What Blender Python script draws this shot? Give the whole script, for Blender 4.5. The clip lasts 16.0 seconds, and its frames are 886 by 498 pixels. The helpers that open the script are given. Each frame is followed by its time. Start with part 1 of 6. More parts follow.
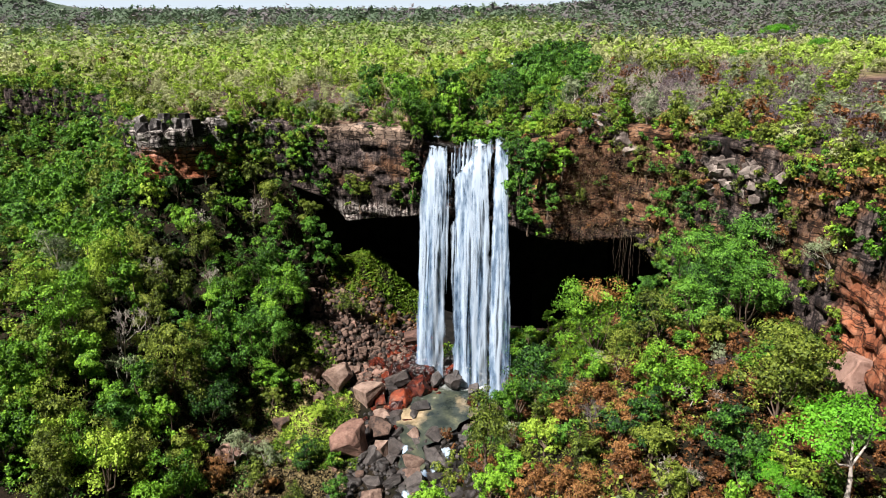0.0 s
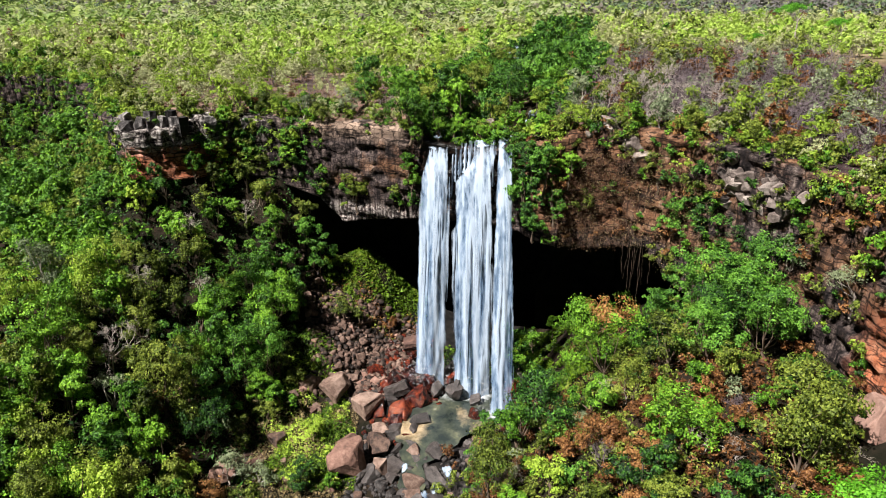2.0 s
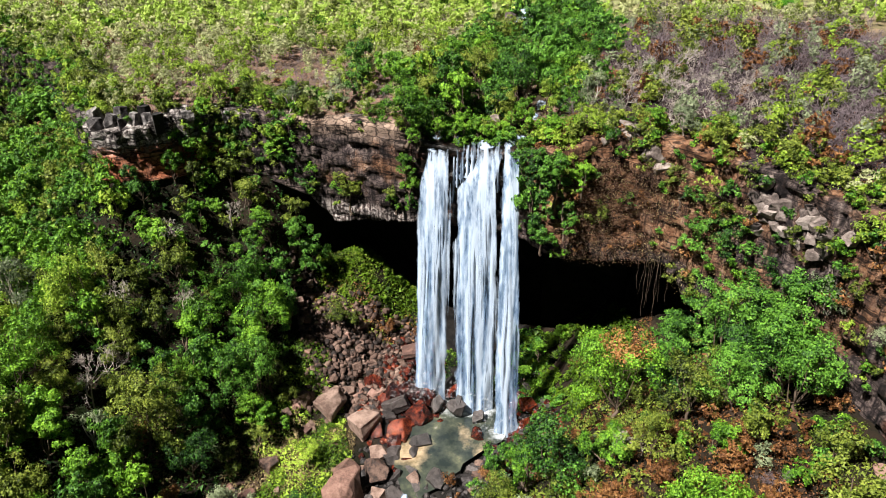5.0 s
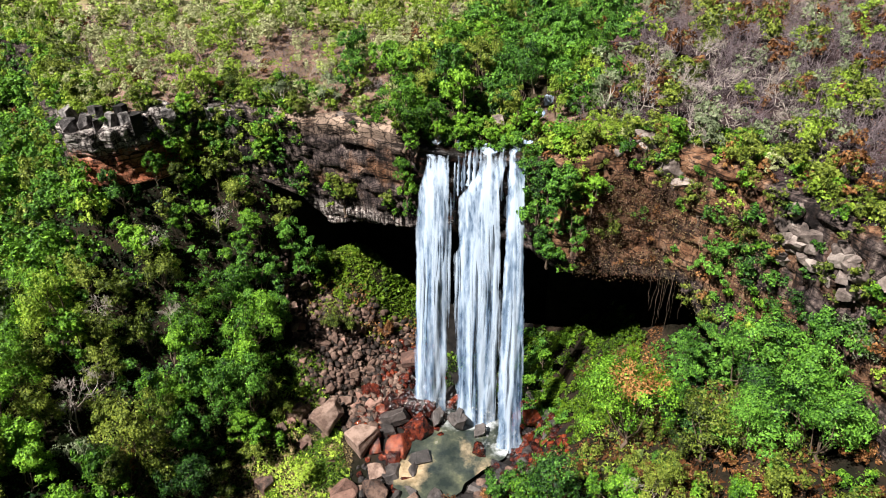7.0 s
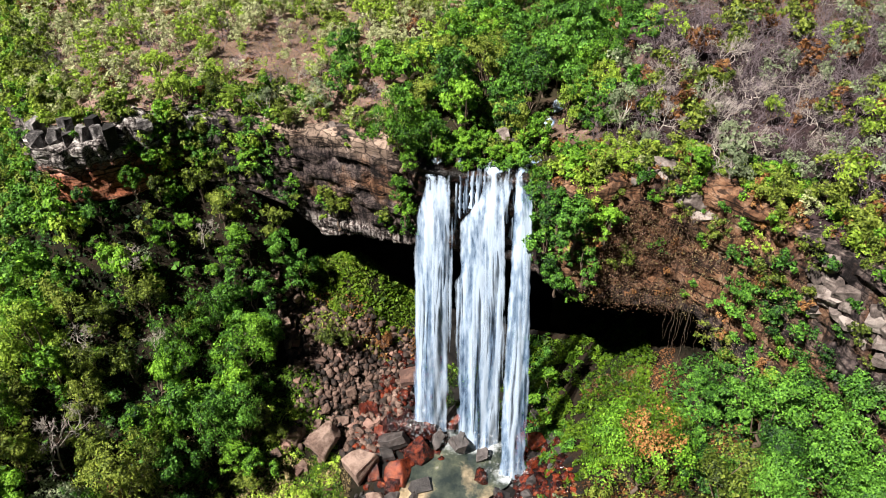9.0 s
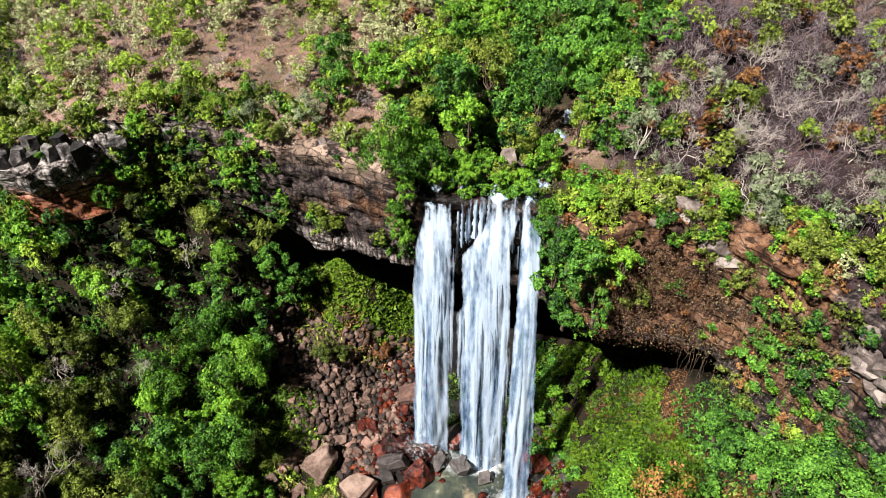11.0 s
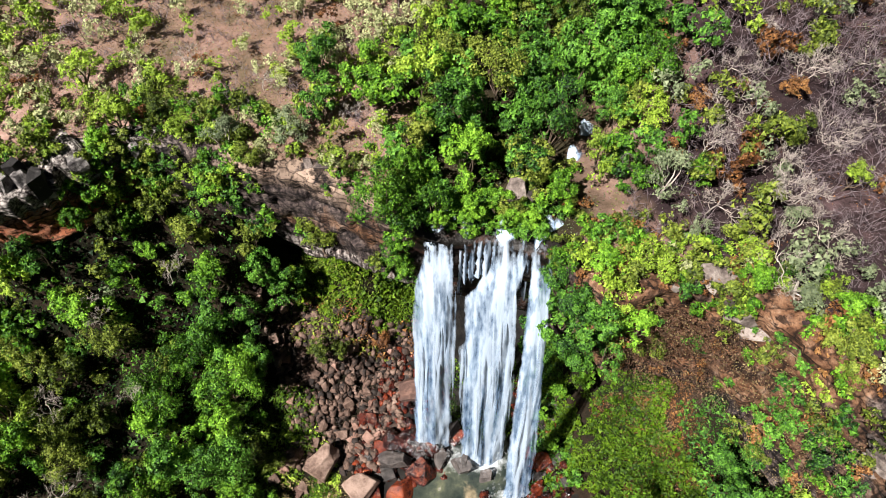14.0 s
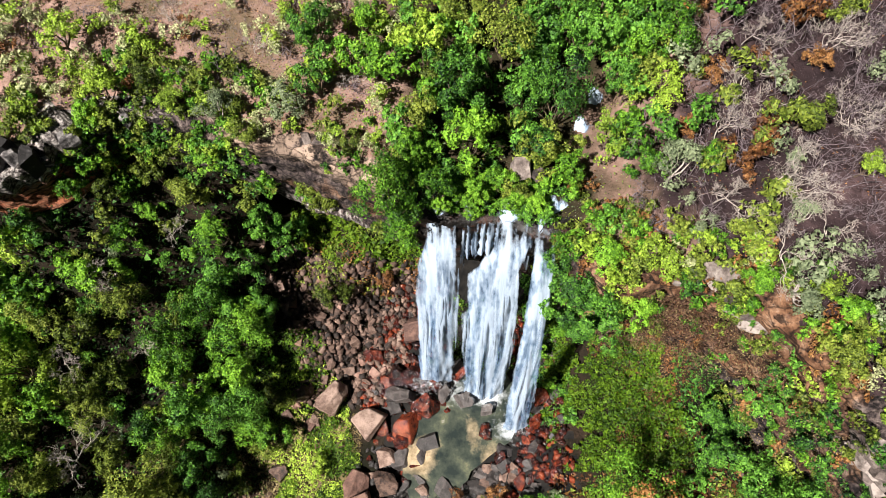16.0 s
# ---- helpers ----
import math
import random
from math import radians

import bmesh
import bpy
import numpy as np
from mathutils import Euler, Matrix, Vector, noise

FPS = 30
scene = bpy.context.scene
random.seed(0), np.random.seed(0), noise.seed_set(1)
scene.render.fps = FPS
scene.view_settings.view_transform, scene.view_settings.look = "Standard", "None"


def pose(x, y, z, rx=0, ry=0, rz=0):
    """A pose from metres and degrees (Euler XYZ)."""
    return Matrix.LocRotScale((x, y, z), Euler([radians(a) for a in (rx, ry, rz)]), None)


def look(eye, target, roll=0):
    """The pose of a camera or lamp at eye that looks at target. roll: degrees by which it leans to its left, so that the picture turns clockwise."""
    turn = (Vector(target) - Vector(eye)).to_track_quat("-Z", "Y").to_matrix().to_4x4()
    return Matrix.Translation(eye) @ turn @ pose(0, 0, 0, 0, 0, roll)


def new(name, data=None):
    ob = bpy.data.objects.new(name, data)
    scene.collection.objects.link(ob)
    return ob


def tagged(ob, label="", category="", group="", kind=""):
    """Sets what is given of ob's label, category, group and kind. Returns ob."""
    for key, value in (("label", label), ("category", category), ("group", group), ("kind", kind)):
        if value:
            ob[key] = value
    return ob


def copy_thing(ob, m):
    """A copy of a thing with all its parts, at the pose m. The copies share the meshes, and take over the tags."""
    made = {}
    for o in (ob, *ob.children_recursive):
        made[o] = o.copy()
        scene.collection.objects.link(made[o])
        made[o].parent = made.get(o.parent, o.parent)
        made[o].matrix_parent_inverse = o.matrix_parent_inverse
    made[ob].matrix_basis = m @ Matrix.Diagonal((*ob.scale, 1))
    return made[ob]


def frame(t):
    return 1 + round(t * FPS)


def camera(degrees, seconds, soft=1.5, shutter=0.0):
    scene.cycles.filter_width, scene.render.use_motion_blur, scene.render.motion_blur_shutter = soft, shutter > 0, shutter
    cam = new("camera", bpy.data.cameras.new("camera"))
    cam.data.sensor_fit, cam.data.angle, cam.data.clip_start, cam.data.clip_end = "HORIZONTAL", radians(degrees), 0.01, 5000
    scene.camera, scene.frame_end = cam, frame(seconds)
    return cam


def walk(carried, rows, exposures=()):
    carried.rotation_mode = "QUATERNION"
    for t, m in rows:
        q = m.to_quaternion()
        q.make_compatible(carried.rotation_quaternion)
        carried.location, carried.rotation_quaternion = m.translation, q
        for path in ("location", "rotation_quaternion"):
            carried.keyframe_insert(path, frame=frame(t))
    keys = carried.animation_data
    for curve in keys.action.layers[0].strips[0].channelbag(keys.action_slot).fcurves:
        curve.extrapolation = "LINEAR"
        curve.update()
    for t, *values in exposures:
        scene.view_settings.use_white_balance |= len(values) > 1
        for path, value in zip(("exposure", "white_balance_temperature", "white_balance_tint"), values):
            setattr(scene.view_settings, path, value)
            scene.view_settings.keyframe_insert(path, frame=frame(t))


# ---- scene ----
cam = camera(64.5, 16.0, soft=0.8)
METRES, EYE, TILT, LEAN, TURN = 90.0, 52.0, -19.0, 0.0, 0.0
ROWS = [
    (0.0, 0.0, 0.0, 0.0, 0.0, 0.0, -0.0),
    (0.5, 0.0002, 0.0117, 0.018, 0.02, -0.65, 0.01),
    (1.0, 0.0002, 0.0241, 0.0358, 0.04, -1.31, 0.02),
    (1.5, 0.0001, 0.0371, 0.0543, 0.05, -2.28, 0.05),
    (2.0, 0.0003, 0.0508, 0.0728, 0.05, -3.21, 0.07),
    (2.5, 0.0004, 0.0652, 0.0916, 0.06, -4.16, 0.09),
    (3.0, 0.0005, 0.0804, 0.1105, 0.07, -5.11, 0.12),
    (3.5, -0.0, 0.096, 0.13, 0.05, -6.08, 0.15),
    (4.0, 0.0003, 0.1125, 0.1495, 0.06, -7.06, 0.2),
    (6.5, 0.0024, 0.2064, 0.256, 0.16, -12.74, 0.4),
    (7.0, 0.0025, 0.2273, 0.2781, 0.16, -14.07, 0.42),
    (7.5, 0.0025, 0.2491, 0.3008, 0.16, -15.35, 0.45),
    (8.0, 0.0021, 0.2721, 0.3237, 0.14, -16.6, 0.46),
    (8.5, 0.002, 0.2965, 0.3476, 0.11, -17.92, 0.49),
    (9.0, 0.0016, 0.3219, 0.3719, 0.09, -19.28, 0.51),
    (11.5, 0.0027, 0.4582, 0.4936, 0.1, -27.59, 0.65),
    (12.0, 0.0025, 0.4869, 0.5188, 0.07, -29.79, 0.68),
    (12.5, 0.0024, 0.5158, 0.5441, 0.04, -31.99, 0.7),
    (13.0, 0.0025, 0.5449, 0.5692, 0.01, -34.17, 0.73),
    (13.5, 0.0024, 0.5734, 0.5942, -0.03, -36.37, 0.75),
    (14.0, 0.0026, 0.6012, 0.6188, -0.05, -38.59, 0.79),
    (14.5, 0.0029, 0.6281, 0.6431, -0.07, -40.79, 0.84),
    (15.0, 0.0024, 0.6544, 0.6678, -0.12, -43.41, 0.88),
    (15.5, 0.0023, 0.6778, 0.6916, -0.15, -47.34, 0.95),
    (16.0, 0.003, 0.6971, 0.7127, -0.12, -50.79, 1.06),
]
walk(cam, [(t, pose(0, 0, EYE, TILT, LEAN, TURN) @ pose(METRES * x, METRES * y, METRES * z, 90 + pitch, roll, yaw)) for t, x, y, z, yaw, pitch, roll in ROWS],
     exposures=((0.0, 1.30), (4.0, 1.38), (9.0, 1.42), (16.0, 1.40)))

# ---- world, sun, exposure ----
SUN_ELEV, SUN_AZ = 56.0, -128.0          # azimuth: degrees from +y towards +x
world = bpy.data.worlds.new("world")
scene.world = world
world.use_nodes = True
wn = world.node_tree
sky = wn.nodes.new("ShaderNodeTexSky")
sky.sky_type, sky.sun_disc = "NISHITA", False
sky.sun_elevation, sky.sun_rotation = radians(SUN_ELEV), radians(SUN_AZ)
sky.air_density, sky.dust_density, sky.altitude = 0.6, 0.1, 1200
wn.nodes["Background"].inputs[1].default_value = 0.0045
wn.links.new(sky.outputs[0], wn.nodes["Background"].inputs[0])
sun = new("sun", bpy.data.lights.new("sun", "SUN"))
sun.data.energy, sun.data.angle, sun.data.color = 5.0, radians(0.6), (1.0, 0.935, 0.875)
_e, _a = radians(SUN_ELEV), radians(SUN_AZ)
sun.matrix_world = look((0, 0, 200), (-math.sin(_a) * math.cos(_e), -math.cos(_a) * math.cos(_e), 200 - math.sin(_e)))

# ---- materials ----
rng = np.random.default_rng(7)


class Mat:
    """A small node builder for one material."""

    def __init__(self, name):
        self.m = bpy.data.materials.new(name)
        self.m.use_nodes = True
        self.t = self.m.node_tree
        self.bsdf = self.t.nodes["Principled BSDF"]
        self.out = self.t.nodes["Material Output"]

    def n(self, kind, **kw):
        nd = self.t.nodes.new("ShaderNode" + kind)
        for k, v in kw.items():
            nd.inputs[k].default_value = v
        return nd

    def link(self, a, b):
        self.t.links.new(a, b)

    def coords(self, scale=(1, 1, 1)):
        g, mp = self.n("NewGeometry"), self.n("Mapping")
        self.link(g.outputs["Position"], mp.inputs[0])
        mp.inputs["Scale"].default_value = scale
        return mp.outputs[0]

    def noise(self, scale, detail=5.0, rough=0.6, stretch=(1, 1, 1)):
        nd = self.n("TexNoise", Scale=scale, Detail=detail, Roughness=rough)
        self.link(self.coords(stretch), nd.inputs["Vector"])
        return nd.outputs["Fac"]

    def ramp(self, fac, stops):
        nd = self.n("ValToRGB")
        els = nd.color_ramp.elements
        while len(els) < len(stops):
            els.new(0.5)
        for el, (p, c) in zip(els, stops):
            el.position, el.color = p, (*c, 1)
        self.link(fac, nd.inputs[0])
        return nd.outputs[0]

    def mix(self, fac, a, b, mode="MIX"):
        nd = self.t.nodes.new("ShaderNodeMix")
        nd.data_type, nd.blend_type = "RGBA", mode
        for sock, v in ((nd.inputs[0], fac), (nd.inputs[6], a), (nd.inputs[7], b)):
            if isinstance(v, (int, float)):
                sock.default_value = v
            elif isinstance(v, tuple):
                sock.default_value = (*v, 1)
            else:
                self.link(v, sock)
        return nd.outputs[2]

    def math(self, op, a, b=0.0):
        nd = self.t.nodes.new("ShaderNodeMath")
        nd.operation = op
        for sock, v in ((nd.inputs[0], a), (nd.inputs[1], b)):
            if isinstance(v, (int, float)):
                sock.default_value = v
            else:
                self.link(v, sock)
        return nd.outputs[0]

    def bump(self, height, strength, dist):
        nd = self.n("Bump", Strength=strength, Distance=dist)
        self.link(height, nd.inputs["Height"])
        self.link(nd.outputs[0], self.bsdf.inputs["Normal"])

    def base(self, col, rough=0.8, spec=0.3):
        if isinstance(col, tuple):
            self.bsdf.inputs["Base Color"].default_value = (*col, 1)
        else:
            self.link(col, self.bsdf.inputs["Base Color"])
        self.bsdf.inputs["Roughness"].default_value = rough
        self.bsdf.inputs["Specular IOR Level"].default_value = spec
        return self.m


def leaf_mat(name, dark, mid, light, clump=0.8, through_=0.12, mottle=1.15):
    """Foliage: colour by tree, by clump of leaves and by single leaf, with some light through the leaves."""
    k = Mat(name)
    g, oi = k.n("NewGeometry"), k.n("ObjectInfo")
    f = k.math("ADD", k.math("MULTIPLY", g.outputs["Random Per Island"], 0.42), k.math("MULTIPLY", k.noise(clump, 2.0), 0.5))
    f = k.math("ADD", f, k.math("MULTIPLY", k.math("SUBTRACT", k.noise(0.16, 2.0), 0.5), 0.7))
    f = k.math("ADD", f, k.math("MULTIPLY", k.math("SUBTRACT", oi.outputs["Random"], 0.5), 0.35))
    grain = k.noise(3.0, 3.0, 0.75)
    f = k.math("ADD", f, k.math("MULTIPLY", k.math("SUBTRACT", grain, 0.5), mottle))
    col = k.ramp(f, [(0.16, dark), (0.46, mid), (0.82, light)])
    k.bump(grain, 0.7, 0.25)
    k.base(col, 0.45, 0.22)
    tr, mx = k.n("BsdfTranslucent"), k.n("MixShader", Fac=through_)
    k.link(col, tr.inputs[0])
    k.link(k.bsdf.outputs[0], mx.inputs[1])
    k.link(tr.outputs[0], mx.inputs[2])
    k.link(mx.outputs[0], k.out.inputs[0])
    return k.m


LEAF = {
    "bright": leaf_mat("leaf_bright_green", (0.010, 0.040, 0.004), (0.072, 0.185, 0.012), (0.22, 0.43, 0.034)),
    "deep": leaf_mat("leaf_deep_green", (0.006, 0.022, 0.007), (0.044, 0.132, 0.015), (0.15, 0.34, 0.038)),
    "vivid": leaf_mat("leaf_vivid_green", (0.025, 0.105, 0.005), (0.080, 0.27, 0.012), (0.18, 0.46, 0.035), through_=0.2, mottle=0.8),
    "olive": leaf_mat("leaf_olive", (0.012, 0.022, 0.004), (0.082, 0.120, 0.014), (0.235, 0.29, 0.044)),
    "lime": leaf_mat("leaf_lime", (0.105, 0.165, 0.020), (0.245, 0.375, 0.036), (0.41, 0.56, 0.075), through_=0.2, mottle=0.7),
    "grey": leaf_mat("leaf_greyish", (0.07, 0.095, 0.052), (0.155, 0.195, 0.105), (0.28, 0.33, 0.19), through_=0.2, mottle=0.7),
    "rust": leaf_mat("leaf_rust_brown", (0.05, 0.020, 0.008), (0.155, 0.066, 0.022), (0.34, 0.18, 0.065)),
    "vine": leaf_mat("leaf_withered_vine", (0.030, 0.016, 0.010), (0.095, 0.050, 0.030), (0.22, 0.135, 0.092)),
    "orange": leaf_mat("leaf_orange_flower", (0.14, 0.062, 0.018), (0.30, 0.138, 0.042), (0.44, 0.25, 0.10)),
    "straw": leaf_mat("leaf_pale_dry", (0.20, 0.22, 0.108), (0.335, 0.365, 0.175), (0.47, 0.495, 0.26), through_=0.2, mottle=0.6),
    # Lime and straw again, lightened: aerial haze is put into the leaf colour.
    "hazed_lime": leaf_mat("canopy_hazed_green", (0.19, 0.30, 0.042), (0.30, 0.44, 0.068), (0.42, 0.54, 0.12), through_=0.2, mottle=0.5),
    "hazed_straw": leaf_mat("canopy_hazed_pale", (0.25, 0.275, 0.12), (0.36, 0.39, 0.175), (0.47, 0.50, 0.25), through_=0.2, mottle=0.5),
    "far_dusk": leaf_mat("canopy_far_leafless", (0.09, 0.078, 0.068), (0.15, 0.13, 0.11), (0.22, 0.19, 0.16)),
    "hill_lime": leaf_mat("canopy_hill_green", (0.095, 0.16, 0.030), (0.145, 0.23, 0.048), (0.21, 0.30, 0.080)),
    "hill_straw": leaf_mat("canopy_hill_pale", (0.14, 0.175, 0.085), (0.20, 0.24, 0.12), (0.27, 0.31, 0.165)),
    # The two farthest canopies, with the haze of distance put into their colour.
    "haze_blue": leaf_mat("canopy_haze_blue_green", (0.050, 0.082, 0.050), (0.075, 0.115, 0.070), (0.11, 0.16, 0.095)),
    "haze_lilac": leaf_mat("canopy_haze_lilac", (0.085, 0.080, 0.088), (0.125, 0.115, 0.120), (0.17, 0.16, 0.155)),
    "hay": leaf_mat("leaf_dry_straw", (0.085, 0.062, 0.028), (0.20, 0.155, 0.075), (0.36, 0.29, 0.15)),
    "moss": leaf_mat("leaf_meadow_green", (0.008, 0.024, 0.002), (0.052, 0.110, 0.005), (0.14, 0.23, 0.012)),
}


def bark_mat(name, dark, light):
    k = Mat(name)
    f = k.noise(3.0, 6.0, 0.65, (1, 1, 0.3))
    k.bump(f, 0.5, 0.05)
    return k.base(k.ramp(f, [(0.3, dark), (0.7, light)]), 0.85, 0.2)


BARK = bark_mat("bark_brown", (0.05, 0.035, 0.025), (0.16, 0.12, 0.09))
BARK_PALE = bark_mat("bark_bleached", (0.20, 0.17, 0.15), (0.48, 0.43, 0.39))
TWIG = bark_mat("twig_grey_violet", (0.055, 0.042, 0.048), (0.21, 0.172, 0.185))


def rock_mat():
    """Sandstone: pale grey fluted skin on black joints in the west, rust and ochre where it broke in the east."""
    k = Mat("sandstone_cliff")
    big = k.noise(0.16, 5.0, 0.6)
    mid = k.noise(0.6, 7.0, 0.7)
    fine = k.noise(2.2, 8.0, 0.72)
    strata = k.noise(0.5, 6.0, 0.65, (0.35, 0.35, 3.2))
    streak = k.noise(0.9, 5.0, 0.6, (1.5, 1.5, 0.10))
    grey = k.ramp(k.math("ADD", k.math("MULTIPLY", fine, 0.5), k.math("MULTIPLY", streak, 0.5)), [(0.40, (0.008, 0.006, 0.007)), (0.48, (0.042, 0.032, 0.032)), (0.56, (0.11, 0.086, 0.078)), (0.67, (0.30, 0.26, 0.235))])
    rust = k.ramp(k.math("ADD", k.math("MULTIPLY", mid, 0.6), k.math("MULTIPLY", fine, 0.4)), [(0.34, (0.022, 0.012, 0.008)), (0.46, (0.12, 0.058, 0.030)), (0.56, (0.225, 0.130, 0.078)), (0.68, (0.36, 0.28, 0.22))])
    red = k.ramp(mid, [(0.30, (0.10, 0.034, 0.020)), (0.48, (0.36, 0.125, 0.062)), (0.7, (0.46, 0.25, 0.16))])
    g, sep = k.n("NewGeometry"), k.n("SeparateXYZ")
    k.link(g.outputs["Position"], sep.inputs[0])

    def span(axis, a, b, lo=0.0, hi=1.0):
        r = k.n("MapRange", **{"From Min": a, "From Max": b, "To Min": lo, "To Max": hi})
        k.link(sep.outputs[axis], r.inputs[0])
        return r.outputs[0]

    bias = k.math("ADD", span(0, -20.0, 14.0, 0.22, 0.64), span(0, 27.0, 32.0, 0.0, -0.16))
    bias = k.math("ADD", bias, k.math("ADD", span(2, 21.5, 24.5, -0.45, 0.0), span(0, -24.0, -30.0, 0.0, -0.2)))
    sel = k.math("ADD", k.math("MULTIPLY", k.math("SUBTRACT", big, 0.5), 1.9), bias)
    col = k.mix(k.ramp(sel, [(0.36, (0, 0, 0)), (0.58, (1, 1, 1))]), grey, rust)
    uneven = k.math("ADD", sep.outputs[2], k.math("MULTIPLY", k.math("SUBTRACT", mid, 0.5), 3.0))
    low = k.n("MapRange", **{"From Min": 31.4, "From Max": 30.8})
    k.link(uneven, low.inputs[0])
    col = k.mix(k.math("MULTIPLY", low.outputs[0], k.math("MULTIPLY", span(0, -32.0, -35.0), span(0, -50.0, -47.0))), col, red)
    col = k.mix(k.math("MULTIPLY", k.math("MULTIPLY", span(1, 66.0, 63.0), span(0, 33.0, 35.0)), span(2, 28.5, 27.0)), col, red)
    lichen = k.math("MULTIPLY", k.math("MULTIPLY", k.math("MULTIPLY", span(0, -26.0, -34.0), span(0, -52.0, -49.0)), span(2, 29.5, 31.5)), k.ramp(k.math("ADD", k.math("MULTIPLY", fine, 0.6), k.math("MULTIPLY", k.noise(0.9, 6.0, 0.7, (1.0, 1.0, 0.35)), 0.4)), [(0.44, (0, 0, 0)), (0.54, (1, 1, 1))]))
    col = k.mix(lichen, col, (0.42, 0.40, 0.38))
    tan = k.math("MULTIPLY", k.math("MULTIPLY", span(2, 31.4, 33.4), span(0, -24.0, -20.0)), span(0, -3.0, -7.0))
    col = k.mix(k.math("MULTIPLY", tan, k.ramp(mid, [(0.38, (0, 0, 0)), (0.5, (1, 1, 1))])), col, (0.30, 0.225, 0.175))
    drip = k.math("MULTIPLY", k.math("MULTIPLY", span(2, 22.4, 20.6), span(0, -24.0, -20.0)), span(0, -2.0, -6.0))
    drip = k.math("MULTIPLY", drip, k.ramp(k.noise(2.2, 4.0, 0.6, (1.5, 1.5, 0.16)), [(0.46, (0, 0, 0)), (0.56, (1, 1, 1))]))
    col = k.mix(drip, col, (0.42, 0.39, 0.37))
    dark = k.ramp(streak, [(0.40, (0.16, 0.14, 0.14)), (0.50, (1, 1, 1))])
    col = k.mix(0.6, col, dark, "MULTIPLY")
    bed = k.ramp(k.noise(1.0, 5.0, 0.7, (0.22, 0.22, 2.6)), [(0.41, (0.08, 0.07, 0.07)), (0.46, (1, 1, 1))])
    joint = k.ramp(k.noise(1.3, 4.0, 0.6, (1.6, 1.6, 0.25)), [(0.36, (0.12, 0.10, 0.10)), (0.40, (1, 1, 1))])
    col = k.mix(0.8, k.mix(0.9, col, bed, "MULTIPLY"), joint, "MULTIPLY")
    vor = k.t.nodes.new("ShaderNodeTexVoronoi")
    vor.feature = "DISTANCE_TO_EDGE"
    vor.inputs["Scale"].default_value = 0.62
    bent = k.t.nodes.new("ShaderNodeVectorMath")
    bent.operation = "ADD"
    wob = k.n("TexNoise", Scale=1.4, Detail=4.0)
    k.link(k.coords((1, 1, 1)), wob.inputs["Vector"])
    half = k.t.nodes.new("ShaderNodeVectorMath")
    half.operation = "SCALE"
    half.inputs["Scale"].default_value = 0.7
    k.link(wob.outputs["Color"], half.inputs[0])
    k.link(k.coords((0.8, 0.8, 1.35)), bent.inputs[0])
    k.link(half.outputs[0], bent.inputs[1])
    k.link(bent.outputs[0], vor.inputs["Vector"])
    crack = k.ramp(vor.outputs["Distance"], [(0.0, (0.05, 0.045, 0.045)), (0.035, (0.55, 0.53, 0.52)), (0.08, (1, 1, 1))])
    col = k.mix(0.85, col, crack, "MULTIPLY")
    block = k.t.nodes.new("ShaderNodeTexVoronoi")
    block.inputs["Scale"].default_value = 0.62
    k.link(bent.outputs[0], block.inputs["Vector"])
    tint = k.n("SeparateColor")
    k.link(block.outputs["Color"], tint.inputs[0])
    col = k.mix(0.8, col, k.ramp(tint.outputs[0], [(0.0, (0.6, 0.58, 0.57)), (1.0, (1.25, 1.22, 1.2))]), "MULTIPLY")
    strata = k.math("ADD", strata, k.math("MULTIPLY", tint.outputs[1], 0.6))
    h = k.math("ADD", k.math("MULTIPLY", strata, 0.7), k.math("ADD", k.math("MULTIPLY", fine, 0.8), k.math("MULTIPLY", k.noise(7.0, 6.0, 0.7), 0.35)))
    k.bump(h, 0.9, 0.3)
    return k.base(col, 0.88, 0.2)


ROCK = rock_mat()


# Damp rock whose near-black tones also hold the shade of the hollow.
def damp_shade_mat():
    k = Mat("damp_shaded_rock")
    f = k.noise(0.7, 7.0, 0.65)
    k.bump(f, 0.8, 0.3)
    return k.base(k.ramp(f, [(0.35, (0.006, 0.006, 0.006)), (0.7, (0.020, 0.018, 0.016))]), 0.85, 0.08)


DAMP_SHADE = damp_shade_mat()


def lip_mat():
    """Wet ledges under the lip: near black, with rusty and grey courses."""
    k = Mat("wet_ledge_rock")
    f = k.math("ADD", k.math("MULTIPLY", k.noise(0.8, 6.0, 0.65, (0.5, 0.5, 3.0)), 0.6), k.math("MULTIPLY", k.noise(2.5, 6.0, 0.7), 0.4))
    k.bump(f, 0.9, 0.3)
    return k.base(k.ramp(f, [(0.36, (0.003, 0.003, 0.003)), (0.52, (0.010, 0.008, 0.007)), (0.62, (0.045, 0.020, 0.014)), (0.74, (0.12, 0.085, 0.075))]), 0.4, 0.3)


LIP = lip_mat()


def boulder_mat(name, stops, rough):
    k = Mat(name)
    oi = k.n("ObjectInfo")
    f = k.noise(1.1, 8.0, 0.72)
    f2 = k.math("ADD", f, k.math("ADD", k.math("MULTIPLY", k.math("SUBTRACT", oi.outputs["Random"], 0.5), 0.16), k.math("MULTIPLY", k.math("SUBTRACT", k.n("NewGeometry").outputs["Random Per Island"], 0.5), 0.3)))
    k.bump(k.noise(2.2, 8.0, 0.72), 0.9, 0.22)
    return k.base(k.ramp(f2, stops), rough, 0.4)


